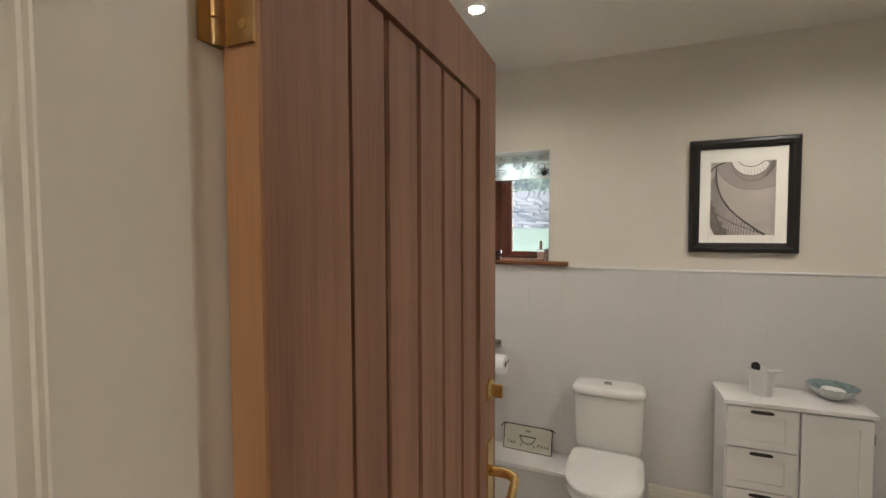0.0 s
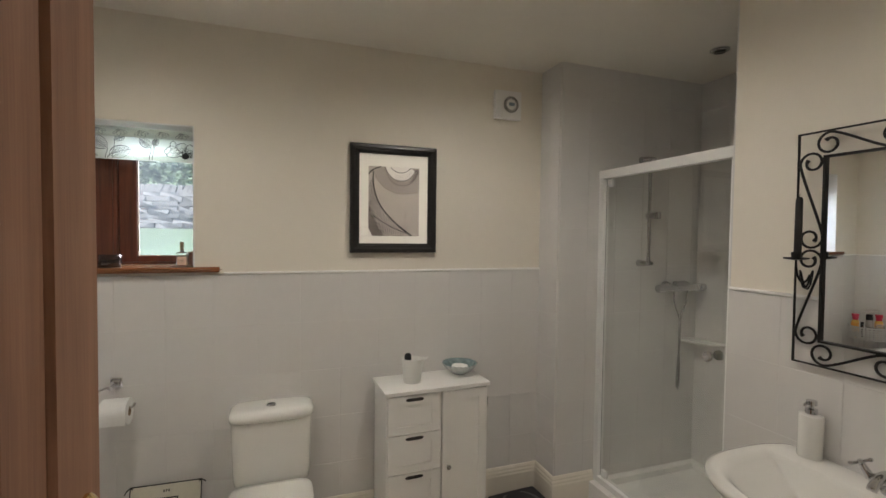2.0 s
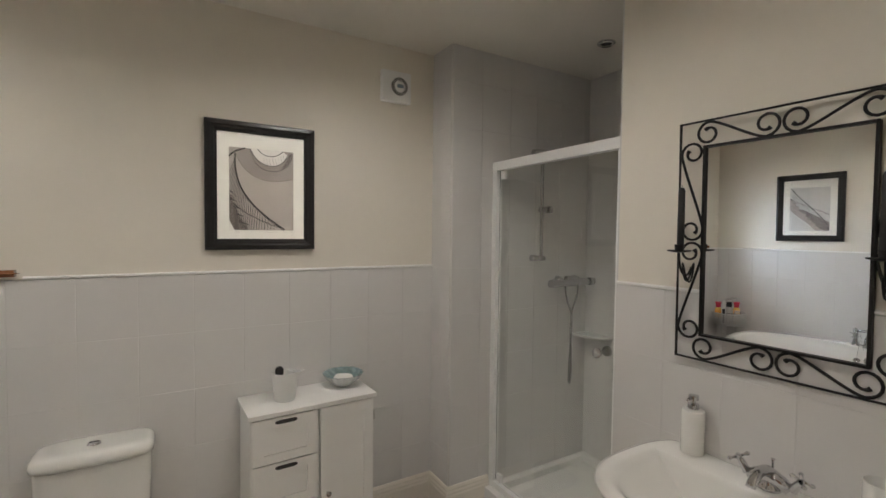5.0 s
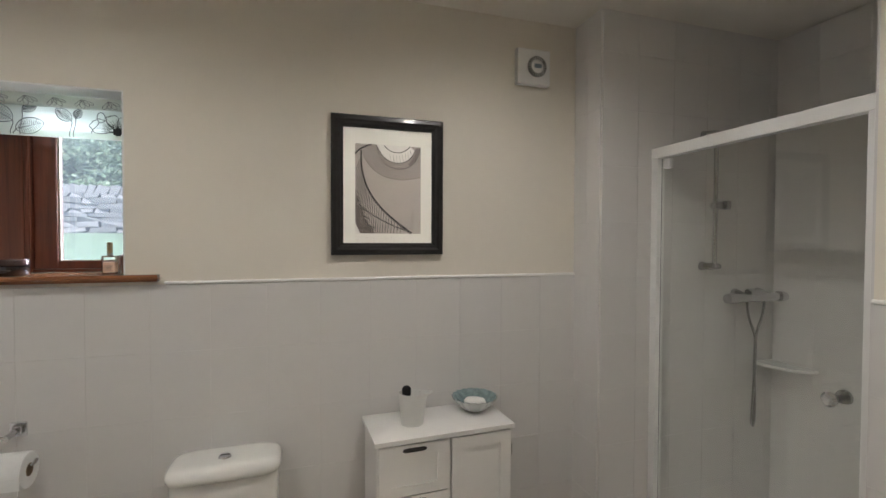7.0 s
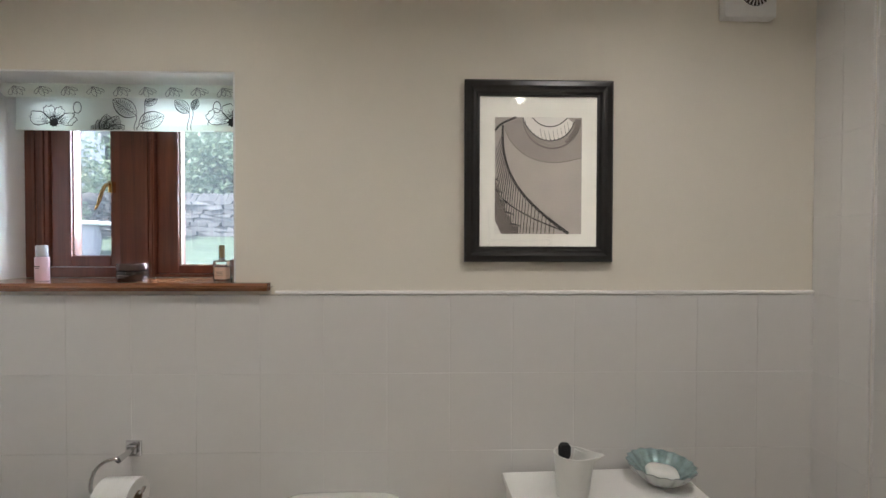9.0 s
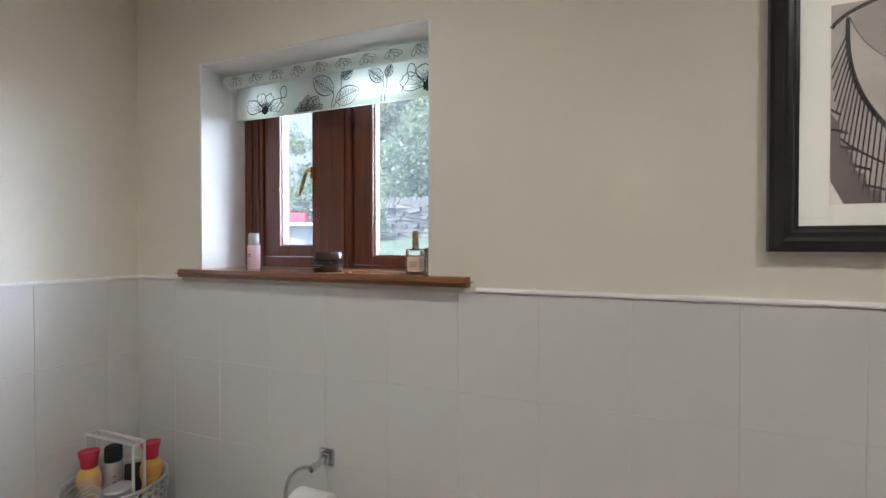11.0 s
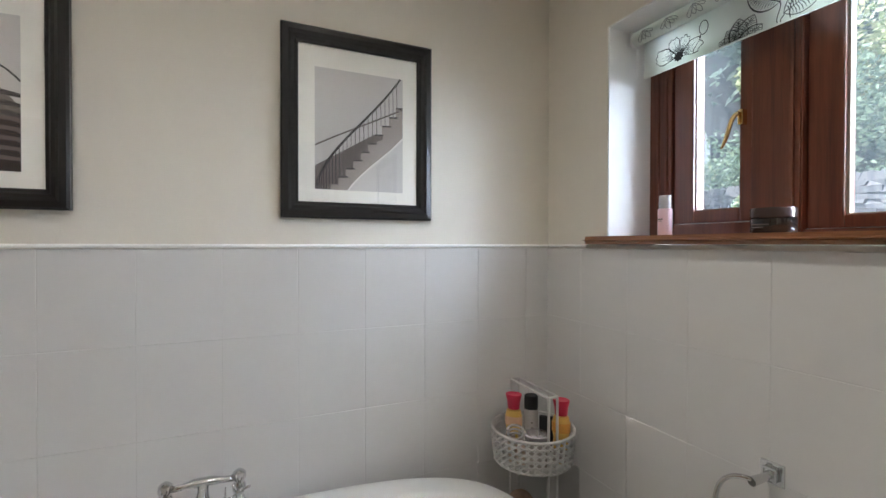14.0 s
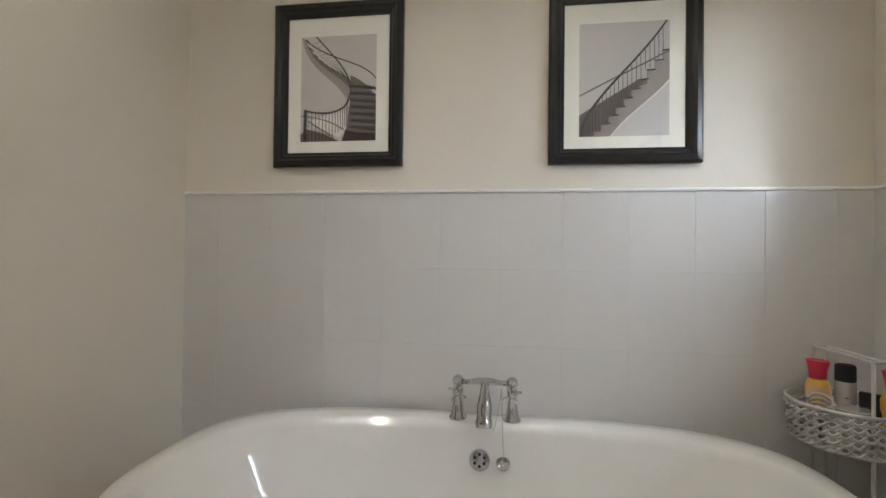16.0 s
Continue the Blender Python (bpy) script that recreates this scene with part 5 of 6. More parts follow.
part("body", lathe([(0, 0), (0.0185, 0), (0.0195, 0.002), (0.0195, 0.074), (0.017, 0.077), (0, 0.077)], 28), M_PINK, pk, smooth="auto")
part("cap", lathe([(0.0165, 0.0775), (0.0165, 0.112), (0.015, 0.115), (0, 0.115)], 28), mat("silver_cap", (0.7, 0.7, 0.72), 0.2, 0.6), pk, "silvery clear cap", smooth="auto")
part("label", boxes((-0.008, 0.008, -0.0203, -0.0199, 0.045, 0.048), (-0.006, 0.006, -0.0203, -0.0199, 0.04, 0.042)), M_PRINTM, pk)
jr = thing("cream_jar", (0.757, 3.05, 1.402), "dark glass cream jar with a black lid", "jar")
part("jar", lathe([(0, 0), (0.042, 0), (0.0445, 0.003), (0.0445, 0.032), (0.042, 0.034), (0, 0.034)], 40), mat("dark_brown_glass", (0.02, 0.017, 0.016), 0.08, coat=0.5), jr, smooth="auto")
part("lid", lathe([(0.043, 0.0345), (0.0445, 0.036), (0.0445, 0.055), (0.043, 0.057), (0, 0.057)], 40), mat("bronze_black_lid", (0.09, 0.06, 0.055), 0.15, 0.6), jr, "glossy bronze-black lid", smooth="auto")
part("label", boxes((-0.02, 0.014, -0.0448, -0.042, 0.018, 0.0205), (-0.02, 0.004, -0.0448, -0.042, 0.012, 0.014)), M_PRINTM, jr)
pf = thing("perfume_bottle", (1.050, 3.035, 1.402), "square clear perfume bottle with a gold cap", "perfume bottle")
g = part("glass", boxes((-0.022, 0.022, -0.016, 0.016, 0, 0.068)), M_CLEAR, pf, bevel=0.005)
g.visible_shadow = False
part("liquid", boxes((-0.0185, 0.0185, -0.0125, 0.0125, 0.007, 0.046)), mat("amber_scent", (0.75, 0.54, 0.40), 0.2, vary=0.1), pf, "pale amber liquid", bevel=0.004)
part("label", boxes((-0.012, 0.012, -0.0168, -0.0162, 0.030, 0.0315), (-0.009, 0.009, -0.0168, -0.0162, 0.025, 0.0262), (-0.010, 0.010, -0.0168, -0.0162, 0.020, 0.0212)), M_PRINTM, pf)
part("collar", cyl(0.009, 0.008, seg=24, m=pose(0, 0, 0.068)), M_CHROME, pf, smooth="auto")
part("cap", lathe([(0, 0.0765), (0.0085, 0.0765), (0.009, 0.079), (0.009, 0.113), (0.008, 0.116), (0, 0.1165)], 28), mat("brushed_gold", (0.55, 0.44, 0.28), 0.25, 0.9, vary=0.1), pf, "brushed gold cap", smooth="auto")
gb = thing("glass_bottle", (1.086, 3.05, 1.402), "small empty clear glass bottle", "bottle")
g = part("glass", loft([oval(0, 0, z, a, c, 5, 40) for z, a, c in ((0, 0.011, 0.013), (0.002, 0.0125, 0.0145), (0.066, 0.0125, 0.0145), (0.070, 0.010, 0.012), (0.066, 0.0095, 0.0115), (0.006, 0.0095, 0.0115))]), M_CLEAR, gb, smooth="auto")
g.visible_shadow = False

# ---- corner caddy and what it holds ----
M_WIRE = mat("pale_grey_wicker", (0.58, 0.57, 0.55), 0.6, vary=0.15, scale=40, bump=0.3)
RX, RY = 0.168, 2.812
caddy = thing("corner_caddy", (RX, RY, 0), "grey woven two-tier caddy of wire and wicker", "caddy")
for s in (-1, 1):
    y = 0.016 * s
    part("wire_hoop", tube([(-0.105, y, 0.0), (-0.105, y, 0.9), (-0.103, y, 0.905), (-0.099, y, 0.907), (0.099, y, 0.907), (0.103, y, 0.905), (0.105, y, 0.9), (0.105, y, 0.0)], 0.004, 8), M_WIRE, caddy)
for x, z in ((-0.105, 0.907), (0.105, 0.907), (0.105, 0.2), (-0.105, 0.2)):
    part("spacer", tube([(x, -0.018, z), (x, 0.018, z)], 0.004, 8), M_WIRE, caddy)
R1 = 0.132
for base, lab in ((0.675, "upper woven basket"), (0.30, "lower woven basket")):
    tray_ = part("basket_rim", tube([(R1 * math.cos(t), R1 * math.sin(t), base + 0.105) for t in (2 * math.pi * k / 60 for k in range(60))], 0.0045, 8, closed=True), M_WIRE, caddy, lab, smooth=True)
    part("basket_foot", tube([(0.92 * R1 * math.cos(t), 0.92 * R1 * math.sin(t), base + 0.004) for t in (2 * math.pi * k / 60 for k in range(60))], 0.0045, 8, closed=True), M_WIRE, tray_, smooth=True)
    part("basket_base", cyl(0.9 * R1, 0.003, seg=48, m=pose(0, 0, base)), M_WIRE, tray_)
    bm = bmesh.new()
    for lv in range(5):
        for ph in (0, math.pi):
            tube([((R1 * (0.93 + 0.016 * lv) + 0.004 * math.cos(17 * t + ph + 1.2)) * math.cos(t), (R1 * (0.93 + 0.016 * lv) + 0.004 * math.cos(17 * t + ph + 1.2)) * math.sin(t), base + 0.014 + lv * 0.0195 + 0.0075 * math.sin(17 * t + ph)) for t in (2 * math.pi * k / 170 for k in range(170))], 0.0031, 5, closed=True, bm=bm)
        tube([(R1 * (0.925 + 0.016 * lv) * math.cos(t), R1 * (0.925 + 0.016 * lv) * math.sin(t), base + 0.024 + lv * 0.0195) for t in (2 * math.pi * k / 60 for k in range(60))], 0.0028, 5, closed=True, bm=bm)
    tagged(part("weave", bm, M_WIRE, tray_, smooth=True), kind="stuff")
M_YELLOW = mat("yellow_printed_plastic", (0.80, 0.50, 0.12), 0.3, vary=0.25, scale=18)
M_RED = mat("crimson_plastic", (0.62, 0.03, 0.07), 0.35, vary=0.06)
M_FLESH = mat("peach_print", (0.80, 0.50, 0.30), 0.35, vary=0.1, scale=20)
M_SPRAY = mat("pearl_white_can", (0.62, 0.58, 0.55), 0.25, 0.3)
BASE = 0.679


def shampoo(x, y, rz, label, patch_mat):
    b = thing("shampoo_bottle", (x, y, BASE), label, "bottle", "red-capped bottles", rz)
    part("body", lathe([(0, 0), (0.026, 0), (0.028, 0.003), (0.0265, 0.05), (0.024, 0.075), (0.028, 0.10), (0.0285, 0.125), (0.024, 0.145), (0.014, 0.15), (0, 0.15)], 36, 0.8), M_YELLOW, b, smooth="auto")
    part("cap", lathe([(0.019, 0.150), (0.020, 0.152), (0.022, 0.175), (0.027, 0.196), (0.026, 0.199), (0.021, 0.198), (0, 0.197)], 32, 0.85), M_RED, b, "flared crimson cap", smooth="auto")
    part("printed_patch", lathe([(0.0292, 0.098), (0.0298, 0.125), (0.0292, 0.128), (0.0285, 0.098), (0.0292, 0.098)], 36, 0.8), patch_mat, b, "pale printed band", smooth="auto")
    part("lower_band", lathe([(0.0290, 0.003), (0.0278, 0.046), (0.0270, 0.046), (0.0285, 0.003), (0.029, 0.003)], 36, 0.8), M_RED if patch_mat is M_FLESH else M_SPRAY, b, smooth="auto")
    return b


shampoo(RX - 0.048, RY - 0.042, 40, "yellow children's shampoo bottle with a red cap", M_FLESH)
shampoo(RX + 0.062, RY + 0.066, 40, "yellow and orange bath bottle with a red cap", mat("orange_print", (0.80, 0.38, 0.08), 0.35, vary=0.2, scale=20))
sp = thing("spray_can", (RX - 0.026, RY + 0.012, BASE), "pearl white spray can with a black cap", "spray can")
part("can", lathe([(0, 0), (0.0225, 0), (0.023, 0.003), (0.023, 0.145), (0.021, 0.150), (0, 0.150)], 32), M_SPRAY, sp, smooth="auto")
part("cap", lathe([(0.022, 0.150), (0.023, 0.152), (0.0225, 0.190), (0.020, 0.194), (0, 0.195)], 32), M_INK, sp, "black cap", smooth="auto")
part("lettering", boxes((0.0185, 0.0225, -0.014, -0.006, 0.09, 0.094), (0.0185, 0.0225, -0.014, -0.008, 0.108, 0.111)), M_PRINTM, sp)
tub_ = thing("cream_tub", (RX + 0.045, RY - 0.018, BASE + 0.03), "round pale tub with a silver lid", "tub")
part("tub", lathe([(0, -0.03), (0.036, -0.03), (0.037, 0.05), (0, 0.05)], 36), M_SPRAY, tub_, smooth="auto")
part("lid", lathe([(0.038, 0.05), (0.039, 0.052), (0.039, 0.066), (0.036, 0.069), (0, 0.069)], 36), mat("silver_lid", (0.7, 0.7, 0.72), 0.25, 0.7), tub_, "silver lid", smooth="auto")
bx = thing("black_packet", (RX + 0.012, RY + 0.055, BASE), "small black packet with white print", "packet")
part("packet", boxes((-0.03, 0.03, -0.008, 0.008, 0, 0.128)), M_INK, bx, bevel=0.002, m=pose(0, 0, 0, 0, 0, 45))
for x, y, h in ((-0.085, -0.015, 0.1), (-0.01, -0.075, 0.085), (0.02, -0.055, 0.1)):
    st = thing("small_tube", (RX + x, RY + y, BASE), "small beige cosmetic tube", "tube", "small toiletries")
    part("tube_body", lathe([(0, 0), (0.016, 0), (0.0165, h - 0.03), (0.012, h - 0.028), (0.012, h), (0, h)], 24), mat("beige_plastic", (0.55, 0.44, 0.36), 0.4), st, smooth="auto")
coil = thing("hair_band", (RX + 0.03, RY - 0.085, BASE + 0.082), "white coiled hair band", "hair band")
part("band", tube([(0.026 * math.cos(t), 0.016 * math.sin(t), 0.012 * math.sin(t) + 0.002 * t) for t in (2 * math.pi * k / 20 for k in range(52))], 0.0042, 8), M_SPRAY, coil, smooth=True, m=pose(0, 0, 0, 4, 0, 40))
sponge = thing("bath_sponge", (RX - 0.02, RY - 0.03, 0.303), "tan bath sponge in the lower basket", "sponge")
part("sponge", loft([oval(0, 0, z, a, b, 2.4, 36) for z, a, b in ((0, 0.03, 0.03), (0.02, 0.06, 0.055), (0.12, 0.065, 0.06), (0.22, 0.055, 0.05), (0.25, 0.03, 0.028))]), mat("tan_sponge", (0.34, 0.22, 0.15), 0.95, vary=0.3, scale=60, bump=0.8, bscale=160), sponge, smooth=True)
gr = thing("green_bottle", (RX + 0.075, RY - 0.04, 0.303), "teal plastic bottle in the lower basket", "bottle")
part("body", lathe([(0, 0), (0.025, 0), (0.026, 0.2), (0.012, 0.23), (0.012, 0.26), (0, 0.26)], 28), mat("teal_plastic", (0.10, 0.30, 0.28), 0.3), gr, smooth="auto")

# ---- floor things ----
sc = thing("bathroom_scales", (2.80, 2.82, 0), "dark grey bathroom scales with pale curved markings", "scales", rz=4)
part("platform", boxes((-0.155, 0.155, -0.15, 0.15, 0.012, 0.036)), mat("charcoal_rubber", (0.035, 0.036, 0.04), 0.5, vary=0.15, scale=30, bump=0.3), sc, bevel=0.008)
for s in (-1, 1):
    bm = bmesh.new()
    pts = bez((0.06 * s, -0.11, 0), (0.14 * s, -0.08, 0), (0.14 * s, 0.08, 0), (0.06 * s, 0.12, 0), 14)
    for (x0, y0, _), (x1, y1, _) in zip(pts, pts[1:]):
        bm.faces.new([bm.verts.new(v) for v in ((x0, y0, 0.0364), (x1, y1, 0.0364), (x1 - 0.02 * s, y1, 0.0364), (x0 - 0.02 * s, y0, 0.0364))])
    part("foot_mark", bm, mat("grey_rubber_mark", (0.16, 0.16, 0.17), 0.5), sc, "pale grey foot marking")
for x in (-0.12, 0.12):
    for y in (-0.11, 0.11):
        part("foot", cyl(0.014, 0.012, seg=16, m=pose(x, y, 0)), M_DARK, sc)
bmat = thing("bath_mat", (3.06, 2.36, 0), "black and white zebra striped bath mat", "bath mat")
part("pile", boxes((-0.155, 0.155, -0.4, 0.43, 0, 0.016)), mat("white_mat_pile", (0.62, 0.60, 0.56), 0.95, vary=0.1, scale=60, bump=0.8, bscale=300), bmat, bevel=0.006)
rng = random.Random(4)
for k in range(26):
    bm = bmesh.new()
    y = -0.385 + k * 0.0315
    amp, ph, wd = rng.uniform(0.006, 0.014), rng.uniform(0, 6), rng.uniform(0.006, 0.009)
    prev = None
    for j in range(19):
        x = -0.147 + 0.294 * j / 18
        yy = y + amp * math.sin(14 * x + ph)
        ww = wd * (1 - 0.6 * abs(math.sin(9 * x + ph)))
        cur = (bm.verts.new((x, yy - ww, 0.0168)), bm.verts.new((x, yy + ww, 0.0168)))
        if prev:
            bm.faces.new((prev[0], cur[0], cur[1], prev[1]))
        prev = cur
    part("stripe", bm, M_INK, bmat, "black woven stripe")

# ---- garden ----
M_GRASS = mat("lawn_grass", (0.045, 0.075, 0.05), 0.9, vary=0.35, scale=3, bump=0.6, bscale=60)
M_STONE = mat("grey_field_stone", (0.075, 0.08, 0.088), 0.85, vary=0.2, scale=6, bump=0.6, bscale=25, object_vary=0.8)


def leaf_mat(name, dark, light):
    m = bpy.data.materials.new(name)
    m.use_nodes = True
    nt = m.node_tree
    b = nt.nodes["Principled BSDF"]
    b.inputs["Roughness"].default_value = 0.5
    geo = nt.nodes.new("ShaderNodeNewGeometry")
    cr = nt.nodes.new("ShaderNodeValToRGB")
    cr.color_ramp.elements[0].color, cr.color_ramp.elements[1].color = (*dark, 1), (*light, 1)
    nt.links.new(geo.outputs["Random Per Island"], cr.inputs[0])
    nt.links.new(cr.outputs[0], b.inputs["Base Color"])
    tr = nt.nodes.new("ShaderNodeBsdfTranslucent")
    nt.links.new(cr.outputs[0], tr.inputs[0])
    mx = nt.nodes.new("ShaderNodeMixShader")
    mx.inputs[0].default_value = 0.45
    nt.links.new(b.outputs[0], mx.inputs[1])
    nt.links.new(tr.outputs[0], mx.inputs[2])
    nt.links.new(mx.outputs[0], nt.nodes["Material Output"].inputs[0])
    return m


# haze over hedge and bushes is put into this paled leaf colour
M_LEAF = leaf_mat("haze_paled_leaf", (0.10, 0.16, 0.11), (0.22, 0.30, 0.21))
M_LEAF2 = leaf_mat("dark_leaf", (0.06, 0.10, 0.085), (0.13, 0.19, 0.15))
# cream blossom on the bushes, and sunlight coloured into the far trees
M_LEAF3 = leaf_mat("blossom_and_sunlit_leaf", (0.10, 0.18, 0.05), (0.55, 0.55, 0.36))
M_BARK = mat("grey_bark", (0.12, 0.09, 0.06), 0.9, vary=0.3, scale=12, bump=0.6, bscale=40)


def leaves(centres, count, size, rnd):
    """Small folded leaves scattered through clumps of (x, y, z, radius)."""
    pts = np.zeros((count * 4, 3))
    faces = []
    for k in range(count):
        cx, cy, cz, r = centres[rnd.randrange(len(centres))]
        d = Vector((rnd.gauss(0, 1), rnd.gauss(0, 1), rnd.gauss(0, 1))).normalized() * r * rnd.uniform(0.55, 1.0)
        p = Vector((cx, cy, cz)) + Vector((d.x, d.y, d.z * 0.9))
        a = Vector((rnd.gauss(0, 1), rnd.gauss(0, 1), rnd.gauss(0, 0.6))).normalized()
        n_ = a.cross(Vector((rnd.gauss(0, 1), rnd.gauss(0, 1), rnd.gauss(0, 1)))).normalized()
        s = size * rnd.uniform(0.6, 1.3)
        pts[4 * k], pts[4 * k + 1], pts[4 * k + 2], pts[4 * k + 3] = p - a * s, p + n_ * s * 0.45, p + a * s, p - n_ * s * 0.45
        faces.append((4 * k, 4 * k + 1, 4 * k + 2, 4 * k + 3))
    return pts.tolist(), faces


def crown(name, centres, count, size, material, parent, seed):
    v, f = leaves(centres, count, size, random.Random(seed))
    me = bpy.data.meshes.new(name)
    me.from_pydata(v, [], f)
    me.materials.append(material)
    ob = new(name, me)
    ob.parent = parent
    return ob


GY, GZ = 10.0, 1.62
bm = bmesh.new()
prof = [(-300, -0.21), (3.291, -0.21), (3.295, 0.90), (GY, GZ), (GY + 0.4, 2.2), (30, 3.0), (400, 3.0)]
rowv = [[bm.verts.new((x, y, z)) for x in (-300, -20, -6, -2, 2, 8, 300)] for y, z in prof]
for a, b in zip(rowv, rowv[1:]):
    for j in range(6):
        bm.faces.new((a[j], a[j + 1], b[j + 1], b[j]))
tagged(part("ground", bm, M_GRASS), "sloping mown lawn outside the window", "lawn", kind="structure")

swall = thing("dry_stone_wall", (0, GY - 0.05, GZ - 0.08), "grey dry stone wall with upright coping at the lawn's edge", "stone wall")
part("wall_core", boxes((-8, 3, 0.12, 0.42, 0, 0.7)), M_STONE, swall)
rng = random.Random(11)
stone_meshes = []
for k in range(14):
    bm = boxes((-0.5, 0.5, -0.5, 0.5, -0.5, 0.5))
    for v in bm.verts:
        v.co += Vector((rng.uniform(-0.10, 0.10), rng.uniform(-0.15, 0.12), rng.uniform(-0.14, 0.14)))
    bmesh.ops.recalc_face_normals(bm, faces=bm.faces)
    me = bpy.data.meshes.new("stone")
    bm.to_mesh(me)
    bm.free()
    me.materials.append(M_STONE)
    stone_meshes.append(me)
z = 0.0
nst = 0
while z < 0.66:
    h = rng.uniform(0.055, 0.10)
    x = -5.2 + rng.uniform(0, 0.2)
    while x < 0.6 and nst < 285:
        w = rng.uniform(0.14, 0.42)
        st = new("stone", stone_meshes[rng.randrange(14)])
        st.parent = swall
        st.matrix_basis = Matrix.LocRotScale((x + w / 2, 0.06 + rng.uniform(-0.02, 0.02), z + h / 2), Euler((0, rng.uniform(-0.06, 0.06), 0)), (w * 0.97, 0.2, h * 0.95))
        x += w
        nst += 1
    z += h
bm = bmesh.new()
x = -6.0
while x < 1.5:
    w = rng.uniform(0.05, 0.10)
    m_ = Matrix.LocRotScale((x, 0.16, 0.68 + 0.09), Euler((0, rng.uniform(0.25, 0.55), 0)), (w, 0.34, rng.uniform(0.16, 0.23)))
    bmesh.ops.create_cube(bm, size=1, matrix=m_)
    x += w * 1.15
tagged(part("coping", bm, M_STONE, swall), kind="stuff")

rnd = random.Random(5)
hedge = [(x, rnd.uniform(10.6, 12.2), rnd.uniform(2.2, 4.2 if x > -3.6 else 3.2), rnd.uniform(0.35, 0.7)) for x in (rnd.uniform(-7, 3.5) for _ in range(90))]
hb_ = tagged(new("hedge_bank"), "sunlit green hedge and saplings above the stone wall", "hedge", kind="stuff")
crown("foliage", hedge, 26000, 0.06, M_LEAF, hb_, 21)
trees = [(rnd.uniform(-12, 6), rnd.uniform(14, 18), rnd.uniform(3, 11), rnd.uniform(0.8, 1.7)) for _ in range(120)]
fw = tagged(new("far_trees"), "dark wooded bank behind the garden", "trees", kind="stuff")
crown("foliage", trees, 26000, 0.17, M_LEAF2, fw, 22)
# pale clumps put the sun's brightness on the trees into leaf colour
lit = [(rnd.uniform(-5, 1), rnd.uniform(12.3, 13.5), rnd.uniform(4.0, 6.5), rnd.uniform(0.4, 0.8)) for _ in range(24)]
crown("sun_coloured_foliage", lit, 9000, 0.08, M_LEAF3, fw, 23)
part("wood_depth", boxes((-30, 16, 20, 20.5, 2.0, 14)), M_LEAF2, fw)
for bx_, by_, bh in ((-4.7, 9.0, 2.1), (-2.85, 9.2, 0.6)):
    bush = thing("flowering_bush", (bx_, by_, 0.9 + (by_ - 3.295) * 0.1095), "leafy garden bush with cream blossom", "bush", "garden bushes")
    for k in range(5):
        part("stem", tube(bez((0, 0, 0), (0.05 * (k - 2), 0.03, 0.2), (0.1 * (k - 2), 0.05 * (k % 2), 0.4), (0.17 * (k - 2), 0.1 * (k % 2), 0.6 * bh), 6), [0.02, 0.018, 0.015, 0.012, 0.010, 0.008, 0.005], 6), M_BARK, bush)
    rb = random.Random(int(bh * 10))
    cl = [(rb.uniform(-0.55, 0.55) * bh * 0.7, rb.uniform(-0.4, 0.4) * bh * 0.7, rb.uniform(0.2, 1.0) * bh, rb.uniform(0.16, 0.3)) for _ in range(26)]
    crown("foliage", cl, 4200, 0.04, M_LEAF, bush, 31)
    crown("blossom", [c for c in cl if c[2] > 0.45 * bh], 1500, 0.03, M_LEAF3, bush, 32)

barn = thing("clad_barn", (-9.5, 12.6, 2.0), "grey-blue corrugated metal barn with a sloping roof edge", "barn")
bm = bmesh.new()
nrib = 70
line = []
for k in range(nrib + 1):
    x = -5 + 8.4 * k / nrib
    line.append((x, 0.03 * (k % 2), 5.0 - 2.2 * max(0.0, x - 2.05)))
for (x0, y0, h0), (x1, y1, h1) in zip(line, line[1:]):
    bm.faces.new([bm.verts.new(v) for v in ((x0, y0, 0), (x1, y1, 0), (x1, y1, h1), (x0, y0, h0))])
part("wall_sheet", bm, mat("slate_blue_cladding", (0.13, 0.16, 0.21), 0.5, vary=0.1, scale=2), barn)
part("roof", loft([[(-5.2, y, 5.02), (2.06, y, 5.02), (3.5, y, 1.85), (3.5, y, 2.02), (2.12, y, 5.16), (-5.2, y, 5.16)] for y in (-0.25, 3.0)]), mat("grey_roof_sheet", (0.10, 0.11, 0.12), 0.6, vary=0.1), barn)
part("barn_body", boxes((-5, 3.3, 0.1, 3.0, 0, 1.8)), mat("barn_inside_board", (0.08, 0.09, 0.1), 0.8), barn)

M_RATTAN = mat("grey_rattan", (0.16, 0.16, 0.18), 0.7, vary=0.2, scale=30, bump=0.6)
sofa = thing("garden_armchair", (-3.62, 8.0, 0.9 + 4.575 * 0.1095 + 0.03), "grey rattan garden chair with red cushions", "garden chair", rz=20)
sofa.scale = (0.72, 0.72, 0.72)
part("seat_base", boxes((-0.4, 0.4, -0.38, 0.38, 0, 0.3)), M_RATTAN, sofa, bevel=0.02)
part("backrest", boxes((-0.4, 0.4, 0.28, 0.4, 0.3, 0.72)), M_RATTAN, sofa, bevel=0.02)
for s in (-1, 1):
    part("armrest", boxes((0.4 * s - 0.06, 0.4 * s + 0.06, -0.38, 0.28, 0.3, 0.55)), M_RATTAN, sofa, bevel=0.02)
part("cushion", boxes((-0.33, 0.33, -0.36, 0.27, 0.302, 0.42)), M_RED, sofa, "red seat cushion", bevel=0.03)
part("cushion", boxes((-0.33, 0.33, 0.12, 0.275, 0.425, 0.80)), M_RED, sofa, "red back cushion", bevel=0.03)
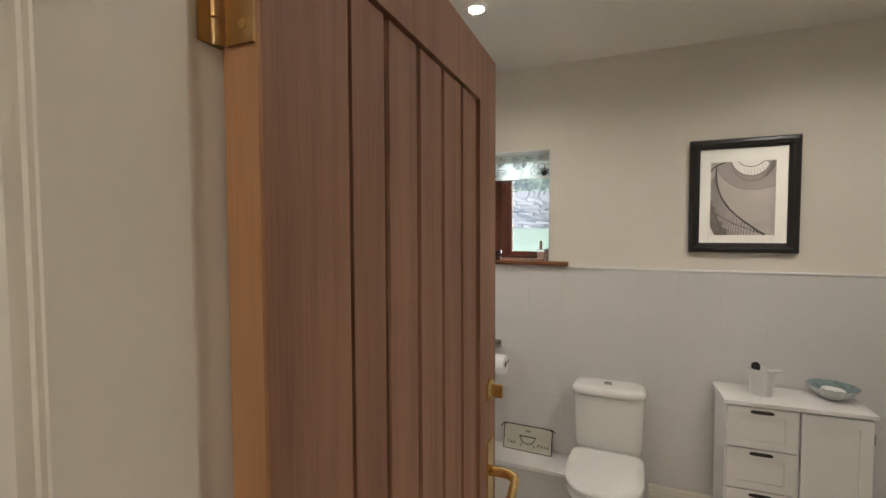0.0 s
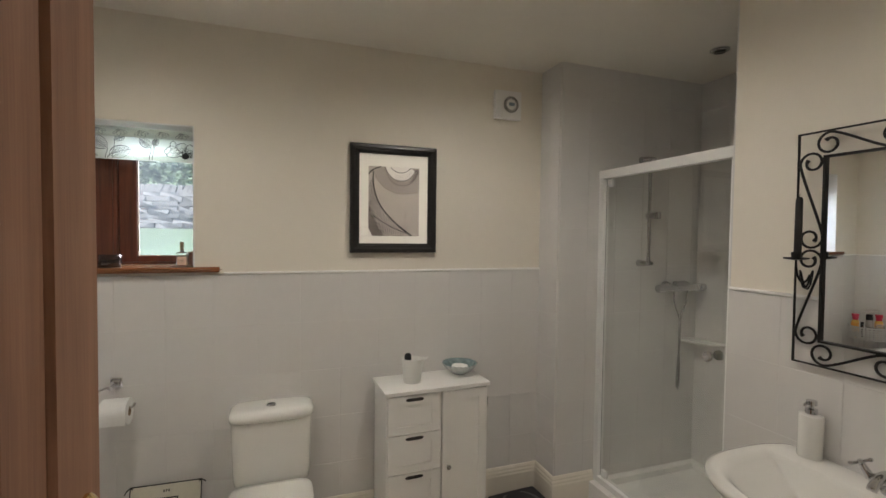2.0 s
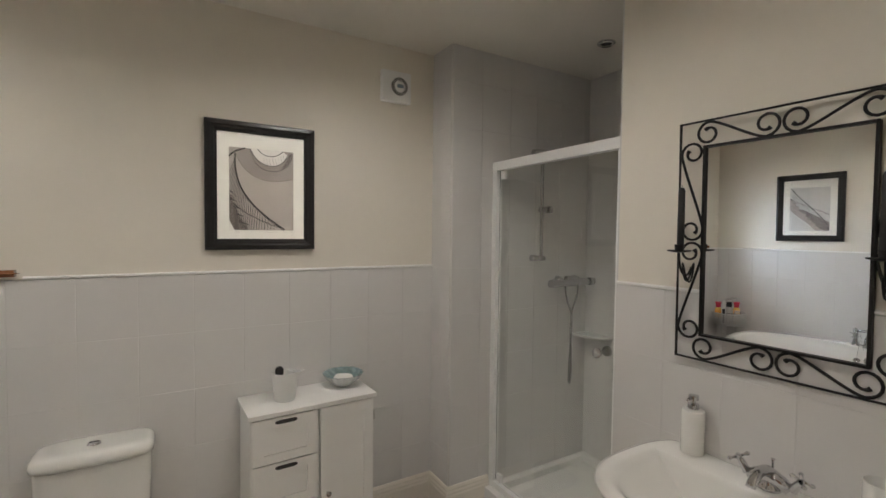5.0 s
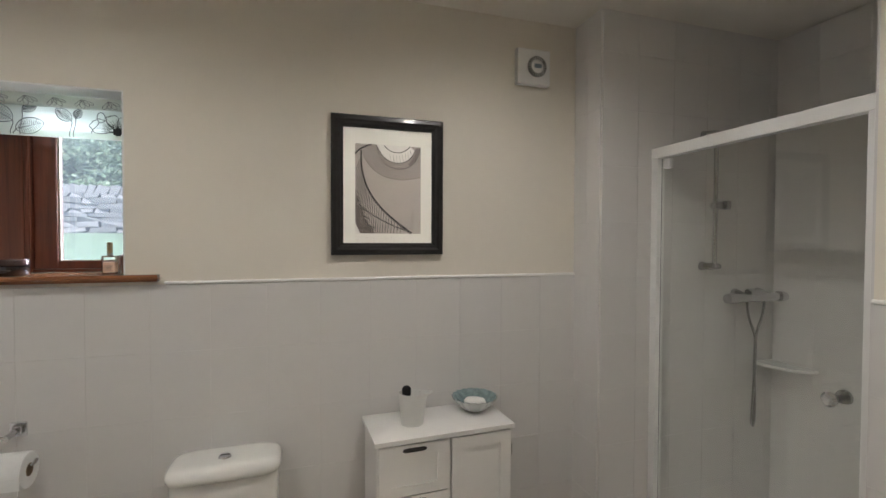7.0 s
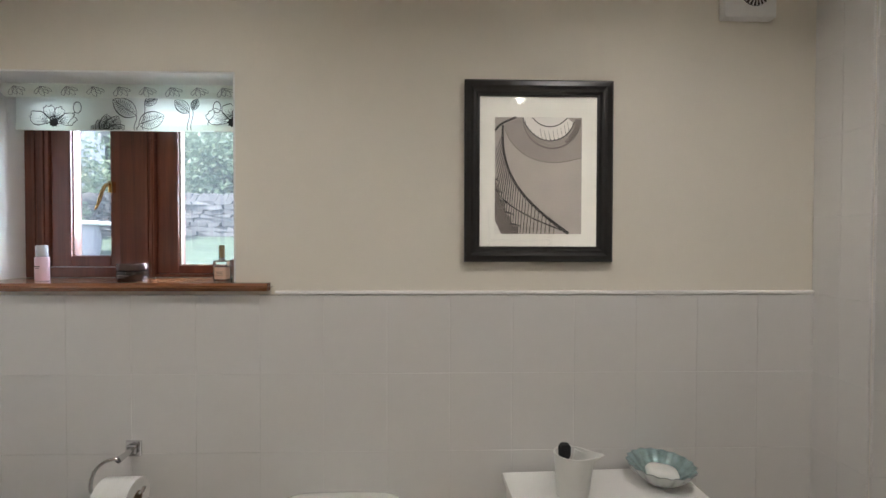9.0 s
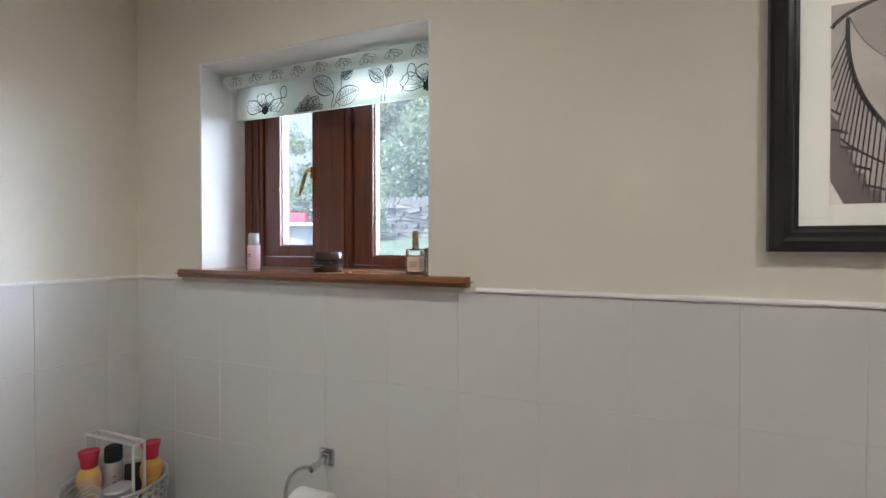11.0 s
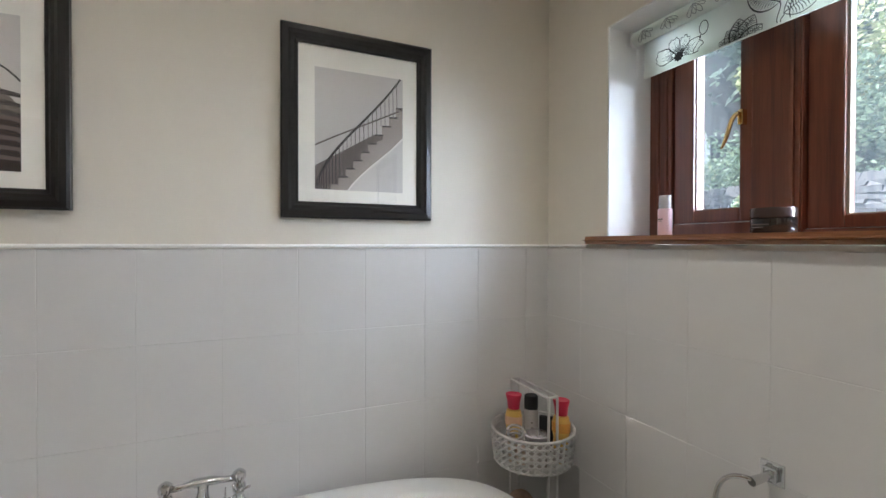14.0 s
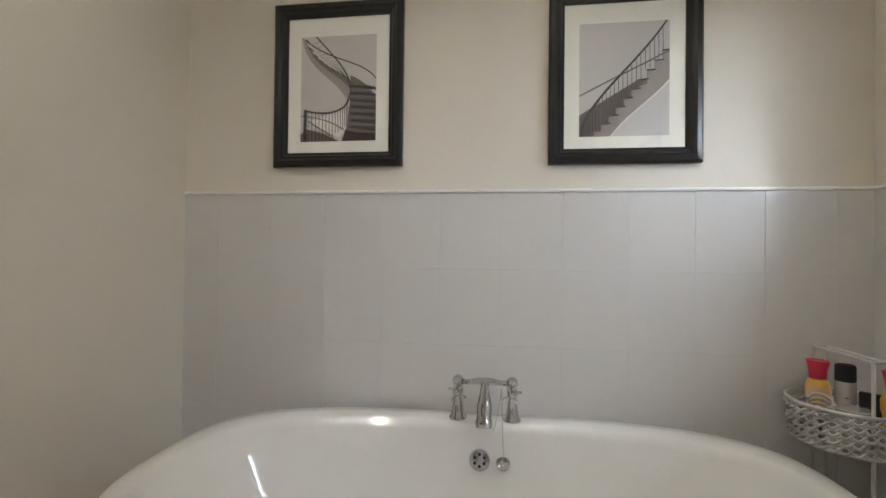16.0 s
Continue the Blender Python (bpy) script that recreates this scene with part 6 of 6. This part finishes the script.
tb_ = thing("garden_table", (-2.75, 7.3, 0.9 + 3.875 * 0.1095 + 0.01), "low grey table with a white top", "garden table")
part("tabletop", lathe([(0, 0.40), (0.40, 0.40), (0.41, 0.42), (0.40, 0.44), (0, 0.44)], 40), M_WHITEMETAL, tb_, smooth="auto")
part("drum", lathe([(0, 0), (0.27, 0), (0.30, 0.2), (0.27, 0.398), (0, 0.398)], 32), M_RATTAN, tb_, smooth="auto")

# ---- wall tiles ----
TW, TT = 0.2, 0.007
ZJ = [1.363, 1.113, 0.863, 0.613, 0.363, 0.113, 0.0]
_tile_cache = {}


def tile_mesh(w, h):
    key = (round(w, 3), round(h, 3))
    if key not in _tile_cache:
        gu, gz, b_ = 0.0004, 0.0009, 0.0008
        w2, h2 = w / 2 - gu, h / 2 - gz
        bm_ = bmesh.new()
        a_ = [bm_.verts.new(v) for v in ((-w2, 0, -h2), (w2, 0, -h2), (w2, 0, h2), (-w2, 0, h2))]
        c_ = [bm_.verts.new(v) for v in ((-w2, -TT + b_, -h2), (w2, -TT + b_, -h2), (w2, -TT + b_, h2), (-w2, -TT + b_, h2))]
        d_ = [bm_.verts.new(v) for v in ((-w2 + b_, -TT, -h2 + b_), (w2 - b_, -TT, -h2 + b_), (w2 - b_, -TT, h2 - b_), (-w2 + b_, -TT, h2 - b_))]
        for p_, q_ in ((a_, c_), (c_, d_)):
            for j_ in range(4):
                bm_.faces.new((p_[j_], p_[(j_ + 1) % 4], q_[(j_ + 1) % 4], q_[j_]))
        bm_.faces.new(d_)
        bmesh.ops.recalc_face_normals(bm_, faces=bm_.faces)
        me_ = bpy.data.meshes.new("tile")
        bm_.to_mesh(me_)
        bm_.free()
        me_.materials.append(M_TILE)
        _tile_cache[key] = me_
    return _tile_cache[key]


def tiling(name, label, origin, rz, length, ujoint, zjoints):
    """Tiles on a wall: origin at the wall's left foot as one faces it, u running to the right."""
    base = thing(name, origin, label, "wall tiles", rz=rz, kind="structure")
    part("grout_bed", boxes((0.0005, length - 0.0005, -0.0062, -0.0005, 0.0, zjoints[0])), M_GROUT, base)
    us = [0.0] + [u for u in (ujoint + TW * k for k in range(-12, 40)) if 0.012 < u < length - 0.012] + [length]
    jit = random.Random(len(name) + int(length * 100))
    for z1, z0 in zip(zjoints, zjoints[1:]):
        for u0, u1 in zip(us, us[1:]):
            t_ = new("tile", tile_mesh(u1 - u0, z1 - z0))
            t_.parent = base
            t_.matrix_basis = Matrix.LocRotScale(((u0 + u1) / 2, -0.0005 + jit.uniform(-0.0002, 0.0002), (z0 + z1) / 2), Euler((jit.gauss(0, 0.0009), 0, jit.gauss(0, 0.0009))), None)


FULL = [CEIL] + [1.363 + 0.25 * k for k in range(4, 0, -1)] + ZJ
tiling("wall_tiles", "white glazed tiles below the window and picture", (0, 3.0, 0), 0, PIER_X, 0.787, ZJ)
tiling("wall_tiles", "white glazed tiles behind the bath", (0, 0.765, 0), 90, 3.0 - 0.765, 2.095 - 0.765, ZJ)
tiling("wall_tiles", "white glazed tiles behind the basin", (MIRROR_X, MIRROR_END, 0), -90, MIRROR_END - 0.57, 0.2, ZJ)
tiling("wall_tiles", "white glazed tiles on the end of the shower wall", (PIER_X, 3.0, 0), -90, 3.0 - PIER_Y, 0.3, FULL)
tiling("wall_tiles", "white glazed tiles along the shower side", (PIER_X, PIER_Y, 0), 0, SHOWER_X - PIER_X, 0.19, FULL)
tiling("wall_tiles", "white glazed tiles at the back of the shower", (SHOWER_X, PIER_Y, 0), -90, PIER_Y - MIRROR_END, 0.2, FULL)
tiling("wall_tiles", "white glazed tiles on the shower's end wall", (SHOWER_X, MIRROR_END, 0), 180, SHOWER_X - MIRROR_X, 0.2, FULL)
